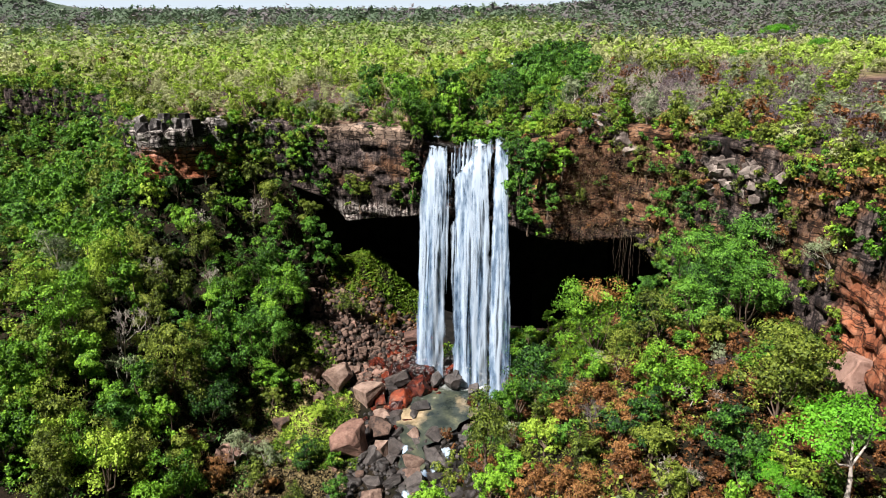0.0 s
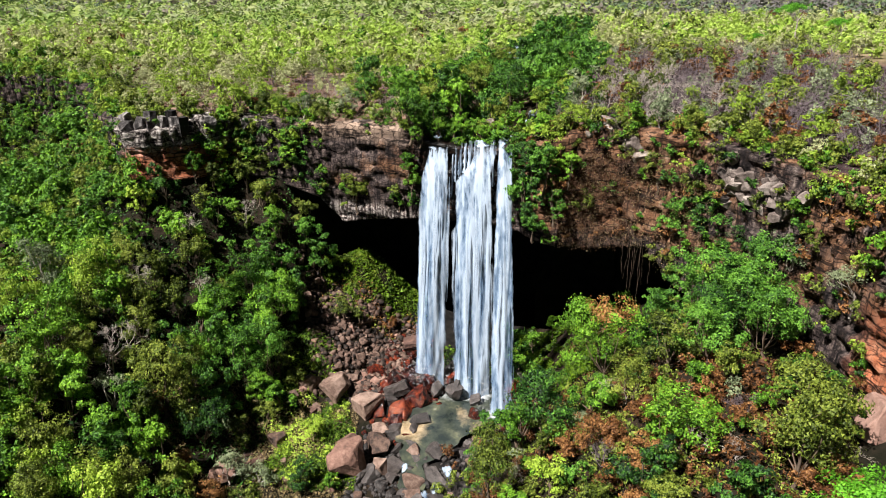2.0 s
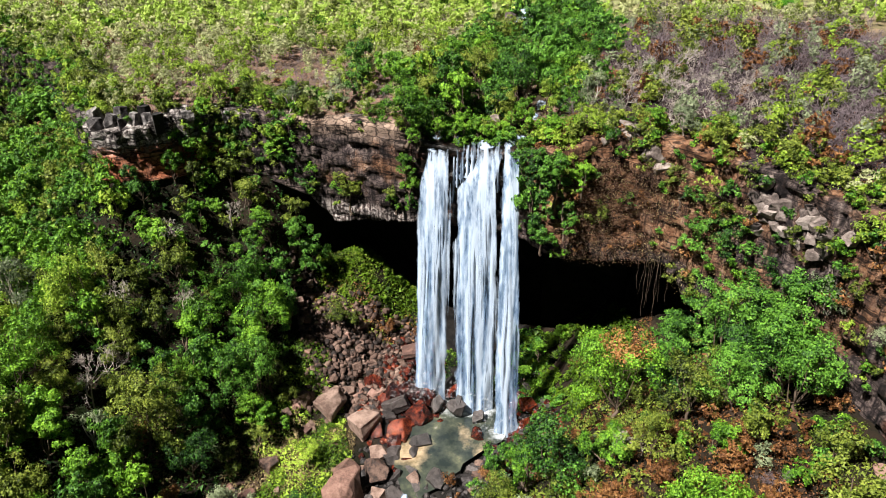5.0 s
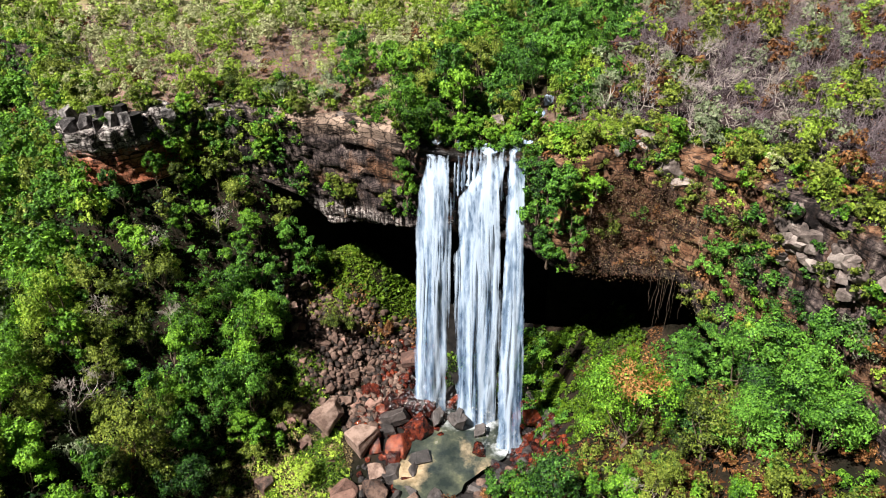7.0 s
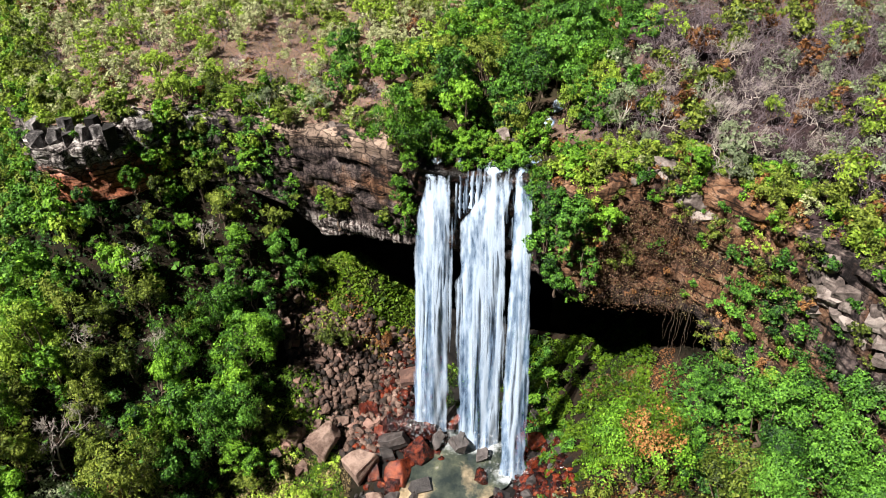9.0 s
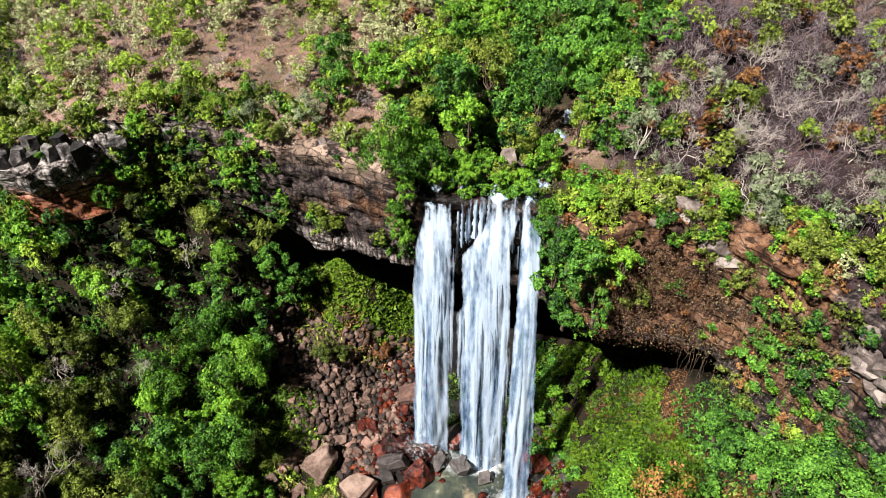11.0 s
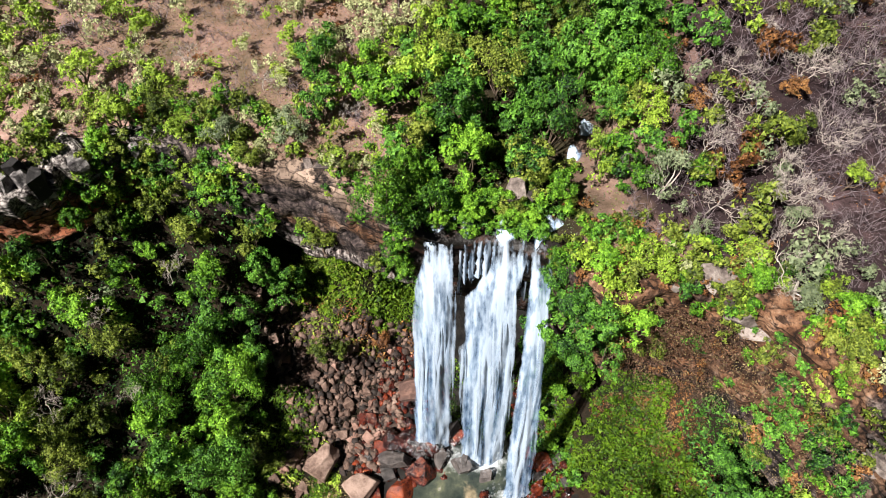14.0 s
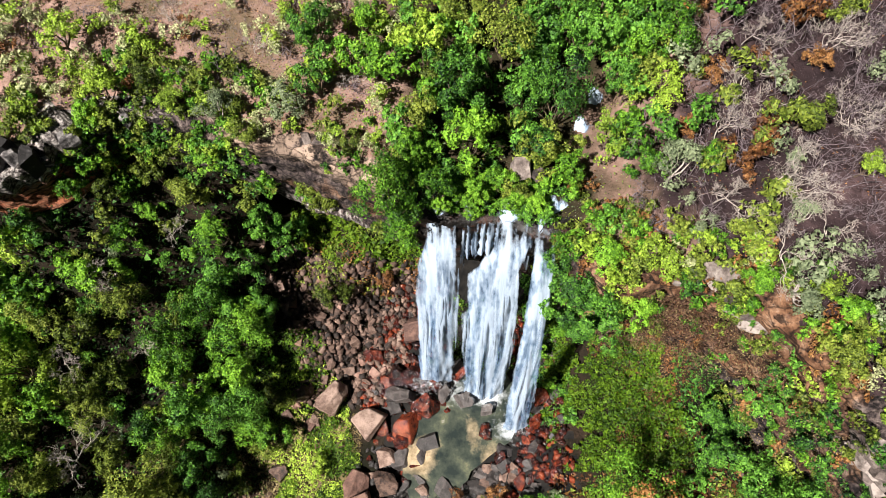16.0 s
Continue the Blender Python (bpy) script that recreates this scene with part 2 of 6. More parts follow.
STONE = {
    "brown": boulder_mat("boulder_brown", [(0.32, (0.014, 0.009, 0.007)), (0.44, (0.070, 0.041, 0.030)), (0.55, (0.12, 0.075, 0.057)), (0.74, (0.25, 0.175, 0.14))], 0.75),
    "red": boulder_mat("boulder_wet_red", [(0.34, (0.006, 0.003, 0.003)), (0.46, (0.032, 0.009, 0.007)), (0.54, (0.080, 0.015, 0.008)), (0.72, (0.21, 0.045, 0.018))], 0.16),
    "pale": boulder_mat("boulder_pale_grey", [(0.34, (0.025, 0.020, 0.018)), (0.46, (0.075, 0.058, 0.051)), (0.57, (0.145, 0.117, 0.104)), (0.75, (0.29, 0.25, 0.225))], 0.85),
    "pink": boulder_mat("boulder_pink", [(0.3, (0.07, 0.038, 0.03)), (0.52, (0.17, 0.095, 0.072)), (0.75, (0.28, 0.175, 0.14))], 0.85),
    "lichen": boulder_mat("boulder_lichen_grey", [(0.38, (0.010, 0.009, 0.009)), (0.48, (0.055, 0.050, 0.050)), (0.58, (0.16, 0.15, 0.145)), (0.70, (0.34, 0.32, 0.31))], 0.9),
    "grey": boulder_mat("boulder_dark_grey", [(0.3, (0.009, 0.008, 0.008)), (0.52, (0.030, 0.026, 0.025)), (0.78, (0.10, 0.085, 0.08))], 0.5),
}


def ground_mat(name, tones, scale=0.18):
    k = Mat(name)
    a, b = k.noise(scale, 8.0, 0.65), k.noise(scale * 9, 8.0, 0.7)
    f = k.math("ADD", k.math("MULTIPLY", a, 0.65), k.math("MULTIPLY", b, 0.35))
    k.bump(b, 0.8, 0.4)
    return k.base(k.ramp(f, tones), 0.95, 0.1)


def upland_mat():
    """Pinkish dry soil, with an old burn of dark violet-grey ash soil on the east side of the stream."""
    k = Mat("upland_soil")
    a, b = k.noise(0.09, 8.0, 0.65), k.noise(0.8, 8.0, 0.7)
    f = k.math("ADD", k.math("MULTIPLY", a, 0.6), k.math("MULTIPLY", b, 0.4))
    soil = k.ramp(f, [(0.36, (0.070, 0.058, 0.030)), (0.45, (0.14, 0.095, 0.066)), (0.53, (0.21, 0.132, 0.106)), (0.66, (0.33, 0.225, 0.19))])
    ash = k.ramp(f, [(0.36, (0.010, 0.007, 0.008)), (0.5, (0.028, 0.018, 0.019)), (0.66, (0.10, 0.064, 0.066))])
    g, sep = k.n("NewGeometry"), k.n("SeparateXYZ")
    k.link(g.outputs["Position"], sep.inputs[0])
    ex = k.math("ADD", sep.outputs[0], k.math("MULTIPLY", k.math("SUBTRACT", k.noise(0.12, 3.0), 0.5), 22.0))
    ny = k.math("ADD", sep.outputs[1], k.math("MULTIPLY", k.math("SUBTRACT", k.noise(0.1, 3.0), 0.5), 40.0))
    east, near = k.n("MapRange", **{"From Min": 17.0, "From Max": 23.0}), k.n("MapRange", **{"From Min": 150.0, "From Max": 130.0})
    k.link(ex, east.inputs[0])
    k.link(ny, near.inputs[0])
    wide = k.noise(0.018, 6.0, 0.65)
    grass = k.ramp(k.math("ADD", k.math("MULTIPLY", wide, 0.7), k.math("MULTIPLY", b, 0.3)), [(0.38, (0.12, 0.175, 0.038)), (0.5, (0.195, 0.255, 0.07)), (0.6, (0.235, 0.26, 0.13)), (0.72, (0.21, 0.19, 0.16))])
    far = k.n("MapRange", **{"From Min": 140.0, "From Max": 200.0})
    k.link(ny, far.inputs[0])
    k.bump(b, 0.8, 0.4)
    col = k.mix(k.math("MULTIPLY", east.outputs[0], near.outputs[0]), soil, ash)
    # Darker soil in a band along the stream above the lip.
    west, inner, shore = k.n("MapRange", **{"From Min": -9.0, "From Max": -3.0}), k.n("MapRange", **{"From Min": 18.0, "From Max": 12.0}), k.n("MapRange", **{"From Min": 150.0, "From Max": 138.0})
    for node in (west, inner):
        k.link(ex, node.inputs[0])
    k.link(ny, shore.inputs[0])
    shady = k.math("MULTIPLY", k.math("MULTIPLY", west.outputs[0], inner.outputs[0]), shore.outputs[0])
    dark_soil = k.ramp(f, [(0.38, (0.010, 0.010, 0.005)), (0.52, (0.030, 0.024, 0.013)), (0.68, (0.11, 0.072, 0.048))])
    col = k.mix(shady, col, dark_soil)
    # Distance haze as colour: the ground goes blue-green farther out.
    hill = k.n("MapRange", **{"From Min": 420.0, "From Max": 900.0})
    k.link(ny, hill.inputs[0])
    haze_blue = k.ramp(k.noise(0.02, 6.0, 0.7), [(0.38, (0.045, 0.070, 0.048)), (0.62, (0.085, 0.105, 0.080))])
    return k.base(k.mix(hill.outputs[0], k.mix(far.outputs[0], col, grass), haze_blue), 0.95, 0.1)


UPLAND = upland_mat()
# Shade between the trees is put into this soil's near-black tones.
VALLEY = ground_mat("valley_shaded_soil", [(0.36, (0.005, 0.006, 0.003)), (0.47, (0.011, 0.010, 0.006)), (0.56, (0.022, 0.015, 0.010)), (0.70, (0.055, 0.036, 0.024))], 0.16)

# ---- the lie of the land ----


def smooth(a, b, v):
    t = np.clip((np.asarray(v, float) - a) / (b - a), 0, 1)
    return t * t * (3 - 2 * t)


def value_noise(x, y, scale, seed=0, octaves=4):
    """Smooth noise about -1 to 1 for arrays."""
    x, y = np.asarray(x, float) / scale, np.asarray(y, float) / scale
    total, amp, norm = np.zeros(np.broadcast(x, y).shape), 1.0, 0.0
    for o in range(octaves):
        xi, yi = np.floor(x), np.floor(y)
        fx, fy = x - xi, y - yi
        fx, fy = fx * fx * (3 - 2 * fx), fy * fy * (3 - 2 * fy)

        def h(i, j):
            v = np.sin(i * 127.1 + j * 311.7 + seed * 17.3 + o * 53.9) * 43758.5453
            return (v - np.floor(v)) * 2 - 1

        total += amp * ((h(xi, yi) * (1 - fx) + h(xi + 1, yi) * fx) * (1 - fy) + (h(xi, yi + 1) * (1 - fx) + h(xi + 1, yi + 1) * fx) * fy)
        norm += amp
        amp *= 0.5
        x, y = x * 2.03 + 11.7, y * 2.03 + 5.1
    return total / norm


def spline(points, step):
    """Evenly stepped points along a smooth line through the given ones."""
    p = np.array(points, float)
    p = np.vstack([2 * p[0] - p[1], p, 2 * p[-1] - p[-2]])
    out = []
    for i in range(1, len(p) - 2):
        a, b, c, d = p[i - 1:i + 3]
        t = np.linspace(0, 1, 40, endpoint=False)[:, None]
        out.append(0.5 * (2 * b + (c - a) * t + (2 * a - 5 * b + 4 * c - d) * t ** 2 + (3 * b - 3 * c + d - a) * t ** 3))
    q = np.vstack(out + [p[-2:-1]])
    s = np.concatenate([[0], np.cumsum(np.linalg.norm(np.diff(q, axis=0), axis=1))])
    u = np.arange(0, s[-1], step)
    return np.stack([np.interp(u, s, q[:, i]) for i in range(q.shape[1])], 1)


# the canyon's rim, from the far west round the falls to the east side and on towards the viewer
RIM = [(-420, 40), (-260, 110), (-170, 150), (-100, 152), (-68, 140), (-56, 122), (-47, 110.5), (-40, 111), (-33, 116), (-26, 115), (-20, 113),
       (-14, 111.5), (-7, 108), (-1, 105.5), (5, 104.5), (10, 102.5), (14, 98), (20, 97.5), (26, 94.5), (31, 88), (35, 80), (39, 71), (40, 60), (39, 50), (44, 30), (58, -10), (110, -120), (180, -420)]
rim_line = spline(RIM, 0.5)
_poly = np.vstack([spline(RIM, 4.0), [[-420, -420]]])


def rim_distance(x, y):
    """Metres to the rim: plus inside the canyon, minus on the upland."""
    x, y = np.asarray(x, float), np.asarray(y, float)
    shape, px, py = x.shape, x.ravel(), y.ravel()
    best, inside = np.full(px.shape, 1e9), np.zeros(px.shape, bool)
    n = len(_poly)
    for i in range(n):
        (ax, ay), (bx, by) = _poly[i], _poly[(i + 1) % n]
        crosses = (ay > py) != (by > py)
        if by != ay:
            inside ^= crosses & (px < ax + (py - ay) * (bx - ax) / (by - ay))
        if i < n - 2:
            t = np.clip(((px - ax) * (bx - ax) + (py - ay) * (by - ay)) / ((bx - ax) ** 2 + (by - ay) ** 2), 0, 1)
            best = np.minimum(best, (px - ax - t * (bx - ax)) ** 2 + (py - ay - t * (by - ay)) ** 2)
    d = np.sqrt(best)
    return np.where(inside, d, -d).reshape(shape)


def stream_x(y):
    """The stream's line below the falls (y under 98) and above the lip."""
    return np.interp(y, [-400, 0, 50, 72, 85, 96, 104, 112, 125, 150, 200, 400], [-30, -12, -8, -4, -3, 3, 5, 9, 13, 20, 34, 70])


def upland_z(x, y):
    x, y = np.asarray(x, float), np.asarray(y, float)
    z = 34.6 + 2.6 * smooth(4, 24, x) - 0.6 * smooth(-20, -45, x) + 1.6 * smooth(113, 124, y) + 0.012 * np.clip(y - 125, 0, 400)
    z = z + 0.9 * value_noise(x, y, 22, 3)
    gully = np.exp(-((x - stream_x(y)) / 9.0) ** 2) * smooth(60, 100, y) * (1 - smooth(150, 320, y))
    z = z - 2.6 * gully + 1.2 * np.exp(-((x + 41) / 8) ** 2 - ((y - 114) / 6) ** 2)
    far = np.hypot(x, y)
    ridge = smooth(60, 900, x - 0.10 * y + 120) * smooth(500, 1500, y) * 62
    ridge = ridge + 60 * smooth(0.50, 0.60, -x / np.maximum(y, 1)) * smooth(700, 1500, y)
    return z + ridge * (1 + 0.25 * value_noise(x, y, 420, 9)) - 5 * smooth(300, 1200, far) * (1 - smooth(0, 600, x))


def valley_z(x, y, d=None):
    x, y = np.asarray(x, float), np.asarray(y, float)
    if d is None:
        d = rim_distance(x, y)
    floor = np.interp(y, [-400, 40, 72, 90, 96, 120], [-34, -8, -5.0, -3.0, -2.6, -2.2])
    dx = x - stream_x(y)
    steep = np.interp(y, [45, 60, 80, 93], [1.35, 1.35, 0.92, 0.82])
    foot = np.interp(y, [58, 70, 80, 93, 102], [2, 3, 6, 9.5, 8])
    right = 27 * np.tanh(steep * np.clip(dx - foot, 0, None) / 27)
    left = 18 * np.tanh(0.62 * np.clip(-dx - np.interp(y, [60, 80, 100], [24, 24, 16]), 0, None) / 18)
    west = smooth(-17, -27, x)
    talus = np.clip(1 - d / 18, 0, 1) ** 1.5 * 25 * west
    rubble = 2.6 * np.exp(-((x + 14) / 7) ** 2 - ((y - 106) / 6) ** 2) + 8.5 * np.exp(-((x + 11) / 9) ** 2 - ((y - 116) / 5) ** 2)
    z = floor + np.sqrt(right ** 2 + 1) - 1 + np.sqrt(left ** 2 + talus ** 2) + rubble
    return z + 0.5 * value_noise(x, y, 7, 5) * smooth(3, 10, np.abs(dx))


def cliff_base(x):
    """Height of the cliff's lower edge, where the hollow begins."""
    return np.interp(x, [-70, -47, -40, -30, -20, -16, -3, 12, 20, 27, 31, 36], [27, 26, 26, 25, 22, 18.2, 21.0, 20.5, 19.8, 21.5, 18, 15])


def part(name, data, mat, parent=None, label=""):
    ob = new(name, data)
    if mat is not None and not data.materials:
        data.materials.append(mat)
    ob.parent = parent
    return tagged(ob, label)


def mesh_of(name, verts, faces, smooth_shade=False):
    """A mesh from arrays; faces are all of one size."""
    me = bpy.data.meshes.new(name)
    verts, faces = np.asarray(verts, np.float32), np.asarray(faces, np.int32)
    k = faces.shape[1]
    me.vertices.add(len(verts))
    me.vertices.foreach_set("co", verts.ravel())
    me.loops.add(faces.size)
    me.loops.foreach_set("vertex_index", faces.ravel())
    me.polygons.add(len(faces))
    me.polygons.foreach_set("loop_start", np.arange(0, faces.size, k, dtype=np.int32))
    if smooth_shade:
        me.polygons.foreach_set("use_smooth", np.ones(len(faces), bool))
    me.update(calc_edges=True)
    return me


def grid_faces(nu, nv):
    i = np.arange(nu * nv).reshape(nu, nv)
    return np.stack([i[:-1, :-1], i[1:, :-1], i[1:, 1:], i[:-1, 1:]], -1).reshape(-1, 4)


def used_only(verts, faces):
    keep, inv = np.unique(faces, return_inverse=True)
    return verts[keep], inv.reshape(faces.shape)


# ---- the sky low over the far distance ----
def sky_sheet():
    k = Mat("pale_sky")
    em = k.n("Emission", Color=(0.72, 0.82, 0.92, 1), Strength=0.42)
    k.link(em.outputs[0], k.out.inputs[0])
    return part("backdrop", mesh_of("backdrop", [(-2900, 3950, -100), (2900, 3950, -100), (2900, 3950, 500), (-2900, 3950, 500)], [(0, 1, 2, 3)]), k.m)


tagged(sky_sheet(), "pale hazy sky over the far horizon", "sky", kind="structure")

# ---- ground sheets ----
def stretched(lo, mid0, mid1, hi, step):
    """Even steps in the middle, then ever wider ones out to lo and hi."""
    core = np.arange(mid0, mid1 + step, step)
    up, down, s = [core[-1]], [core[0]], step
    while up[-1] < hi or down[-1] > lo:
        s *= 1.12
        up.append(min(up[-1] + s, hi + s * 0.01))
        down.append(max(down[-1] - s, lo - s * 0.01))
    return np.unique(np.round(np.concatenate([down[::-1], core, up]), 2))


gx, gy = stretched(-3800, -70, 70, 3800, 1.4), stretched(-420, 60, 150, 3900, 1.4)
GX, GY = np.meshgrid(gx, gy, indexing="ij")
GD = rim_distance(GX, GY)
GZ = upland_z(GX, GY)
gf = grid_faces(len(gx), len(gy))
keep = (GD.ravel()[gf] < -0.8).all(1)
uv, uf = used_only(np.stack([GX, GY, GZ], -1).reshape(-1, 3), gf[keep])
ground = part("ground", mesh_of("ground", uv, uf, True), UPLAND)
tagged(ground, "upland of pinkish bare soil and dry grass under scrub", "ground", kind="structure")

lx, ly = stretched(-430, -62, 46, 190, 1.0), stretched(-420, 40, 122, 165, 1.0)
LX, LY = np.meshgrid(lx, ly, indexing="ij")
LD = rim_distance(LX, LY)
LZ = valley_z(LX, LY, LD)
lf = grid_faces(len(lx), len(ly))
keep = (LD.ravel()[lf] > -23).all(1)
vv, vf = used_only(np.stack([LX, LY, np.minimum(LZ, upland_z(LX, LY) - 1.0 + 40 * (LD > 3))], -1).reshape(-1, 3), lf[keep])
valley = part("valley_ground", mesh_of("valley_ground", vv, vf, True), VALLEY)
# Ground by the falls and in the hollow: wetness and shade in one colour.
valley.data.materials.append(DAMP_SHADE)
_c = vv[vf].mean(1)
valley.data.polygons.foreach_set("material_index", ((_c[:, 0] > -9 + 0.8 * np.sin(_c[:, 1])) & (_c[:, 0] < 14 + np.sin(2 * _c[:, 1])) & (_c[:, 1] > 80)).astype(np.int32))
tagged(valley, "canyon floor and slopes of brown soil and leaf litter", "ground", kind="structure")


# ---- cliff ----
FACE_LEAN = [0.3, -0.6, -1.0, 0.2, 0.6]     # how far the face leans out at its foot, west to east


def cliff():
    s0 = np.argmin(np.hypot(rim_line[:, 0] + 170, rim_line[:, 1] - 150))
    s1 = np.argmin(np.hypot(rim_line[:, 0] - 44, rim_line[:, 1] - 30))
    line = rim_line[s0:s1]
    line = np.stack([np.interp(np.arange(0, len(line) - 1, 0.7), np.arange(len(line)), line[:, i]) for i in (0, 1)], 1)
    x, y = line.T
    tx, ty = np.gradient(x), np.gradient(y)
    ln = np.hypot(tx, ty)
    nx, ny = ty / ln, -tx / ln               # into the canyon
    along = np.concatenate([[0], np.cumsum(np.hypot(np.diff(x), np.diff(y)))])
    top = upland_z(x, y) + 0.25
    base = cliff_base(x)
    cave = np.interp(x, [-24, -18, -8, 10, 22, 28, 31], [1, 10, 16, 19, 15, 8, 0.5])
    foot = valley_z(x - nx * 4, y - ny * 4) - 3
    base = np.maximum(base, foot + 2)
    cols = []
    for v in np.linspace(0, 1, 8):            # the cap, from the upland to the edge
        back = (1 - v) * 6
        cols.append((-back, top - 0.5 * (1 - v) ** 2 - 0.35 * v ** 3, 0.25 * v, 0))
    for v in np.linspace(0.02, 1, 46):        # the face
        cols.append((0.4 + np.interp(x, [-30, -24, 10, 16, 30], FACE_LEAN) * v, top - 0.4 + (base - top + 0.4) * v, 1.0, 1))
    for v in np.linspace(0.08, 1, 12):        # the roof of the hollow
        cols.append((-0.6 - cave * v, base + 1.5 * v, 0.5, 2))
    for v in np.linspace(0.1, 1, 14):         # its back wall
        cols.append((-0.6 - cave - 0.5 * v, base + 1.5 + (foot - base - 1.5) * v, 0.8, 3))
    verts = np.zeros((len(x), len(cols), 3))
    for j, (off, z, amp, kind) in enumerate(cols):
        z = np.asarray(z + 0 * x, float)
        layer = np.floor(z / 1.25 + 0.3 * value_noise(along, 0 * along, 14, 2))
        cell = np.floor(along / (1.9 + 1.1 * np.sin(layer * 2.4)) + layer * 0.37)
        hsh = np.sin(layer * 91.7 + cell * 37.3) * 43758.5453
        block = (hsh - np.floor(hsh)) - 0.5
        hl = np.sin(layer * 12.9898) * 43758.5453
        ledge = (hl - np.floor(hl)) - 0.5
        flute = 1.0 - np.abs(value_noise(along, z * 0.06, 1.5, 14, 2)) * 2.2
        small = np.sin(np.floor(z / 0.55 + 0.4 * value_noise(along, z, 5, 18)) * 61.3 + np.floor(along / 0.8 + np.floor(z / 0.55) * 0.43) * 17.9) * 43758.5453
        small = (small - np.floor(small)) - 0.5
        wave = value_noise(along, z * 0.5, 9, 4) * np.interp(x, [-28, -24, -4, 2], [0.9, 0.4, 0.4, 0.9]) + value_noise(along, z, 1.3, 8) * 0.10 + 0.16 * small + 0.8 * flute * smooth(-26, -32, x) * (z > 30.5)
        push = off + amp * (np.interp(x, [-32, -24, 5, 14], [0.5, 0.4, 1.1, 0.75]) * block + np.interp(x, [-32, -24, 8, 16], [0.4, 0.35, 0.8, 0.6]) * ledge + wave)
        verts[:, j] = np.stack([x + nx * push, y + ny * push, z + (0.25 * value_noise(along, z + j, 3, 6) if kind == 2 else 0) + ((1.3 * block + 0.7 * small) * smooth(-30, -34, x) * amp * 4 + 0.05 * block if kind == 0 else 0)], 1)
    me = mesh_of("cliff", verts.reshape(-1, 3), grid_faces(len(x), len(cols))[:, ::-1])
    me.materials.append(ROCK)
    me.materials.append(DAMP_SHADE)
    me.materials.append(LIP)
    # Roof and back wall get the material darkened for the hollow's shade.
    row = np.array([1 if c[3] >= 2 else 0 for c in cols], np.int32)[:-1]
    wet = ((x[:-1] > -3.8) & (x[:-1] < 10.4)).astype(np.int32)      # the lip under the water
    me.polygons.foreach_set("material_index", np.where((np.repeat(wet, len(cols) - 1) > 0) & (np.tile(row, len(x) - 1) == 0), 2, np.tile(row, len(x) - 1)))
    return me


wall = part("cliff_wall", cliff(), None)
tagged(wall, "layered sandstone cliff, grey-black and rust, with a deep overhang", "cliff", kind="structure")

# ---- plants ----


def leaf_cards(centres, normals, size, gen, squash=0.7):
    """One leaf spray at each centre: a bent four-sided card, turned at random about its normal."""
    n = len(centres)
    nrm = normals / np.linalg.norm(normals, axis=1, keepdims=True)
    ref = gen.normal(size=(n, 3))
    u = np.cross(nrm, ref)
    u /= np.linalg.norm(u, axis=1, keepdims=True)
    w = np.cross(nrm, u)
    s = np.asarray(size * gen.uniform(0.6, 1.3, n))[:, None]
    sag = nrm * s * gen.uniform(-0.35, 0.1, n)[:, None]
    q = np.stack([centres - u * s, centres - w * s * squash + sag, centres + u * s * gen.uniform(0.8, 1.2, n)[:, None], centres + w * s * squash + sag], 1)
    return q.reshape(-1, 3), np.arange(4 * n).reshape(n, 4)


def leaf_tris(centres, normals, size, gen):
    """Leaf sprays as single three-cornered cards, for woods that are joined."""
    q, f = leaf_cards(centres, normals, size * 1.15, gen)
    q = q.reshape(-1, 4, 3)[:, [0, 1, 3]]
    q[:, 0] += (q[:, 1] - q[:, 2]) * gen.uniform(-0.4, 0.4, len(q))[:, None]
    return q.reshape(-1, 3), np.arange(3 * len(q)).reshape(-1, 3)


def crown_cards(gen, radius, height, lobes, cards, size, open_=0.0, flat=False):
    """Centres and normals of leaf sprays: many small clumps over a lumpy crown that reaches down to z = 0."""
    big = []
    for i in range(lobes // 2):
        h = gen.uniform(0.45, 0.7) if flat else gen.uniform(0.16, 0.72)
        a, r = gen.uniform(0, 2 * math.pi), radius * math.sqrt(gen.uniform(0.05, 1)) * (0.68 if flat else 0.78 - 0.45 * h)
        big.append((r * math.cos(a), r * math.sin(a), height * h, radius * gen.uniform(0.3, 0.5)))
    big = np.array(big)
    n = lobes * 5
    which = gen.choice(len(big), n)
    d = gen.normal(size=(n, 3))
    d[:, 2] = np.abs(d[:, 2]) * (1.0 if flat else gen.choice([1.0, 1.0, -0.6], n))
    d /= np.linalg.norm(d, axis=1, keepdims=True)
    cs = big[which, :3] + d * big[which, 3:4] * np.array([1, 1, 0.5 if flat else 0.95]) * gen.uniform(0.8 - 0.35 * open_, 1.1, n)[:, None]
    cs[:, 2] = np.clip(cs[:, 2], 0.03 * height, height * 1.08)
    rs = radius * gen.uniform(0.09, 0.2, n)
    which = gen.choice(n, cards, p=rs ** 2 / (rs ** 2).sum())
    e = gen.normal(size=(cards, 3))
    e[:, 2] = np.abs(e[:, 2]) * gen.choice([1.0, 1.0, -0.5], cards)
    e /= np.linalg.norm(e, axis=1, keepdims=True)
    c = cs[which] + e * (rs[which] * gen.uniform(0.45, 1.2, cards))[:, None] * np.array([1, 1, 0.7])
    nrm = 0.8 * e + 0.6 * d[which] + gen.normal(scale=0.38, size=(cards, 3)) + np.array([0, 0, 0.1])
    return c, nrm, big[:, :3], rs


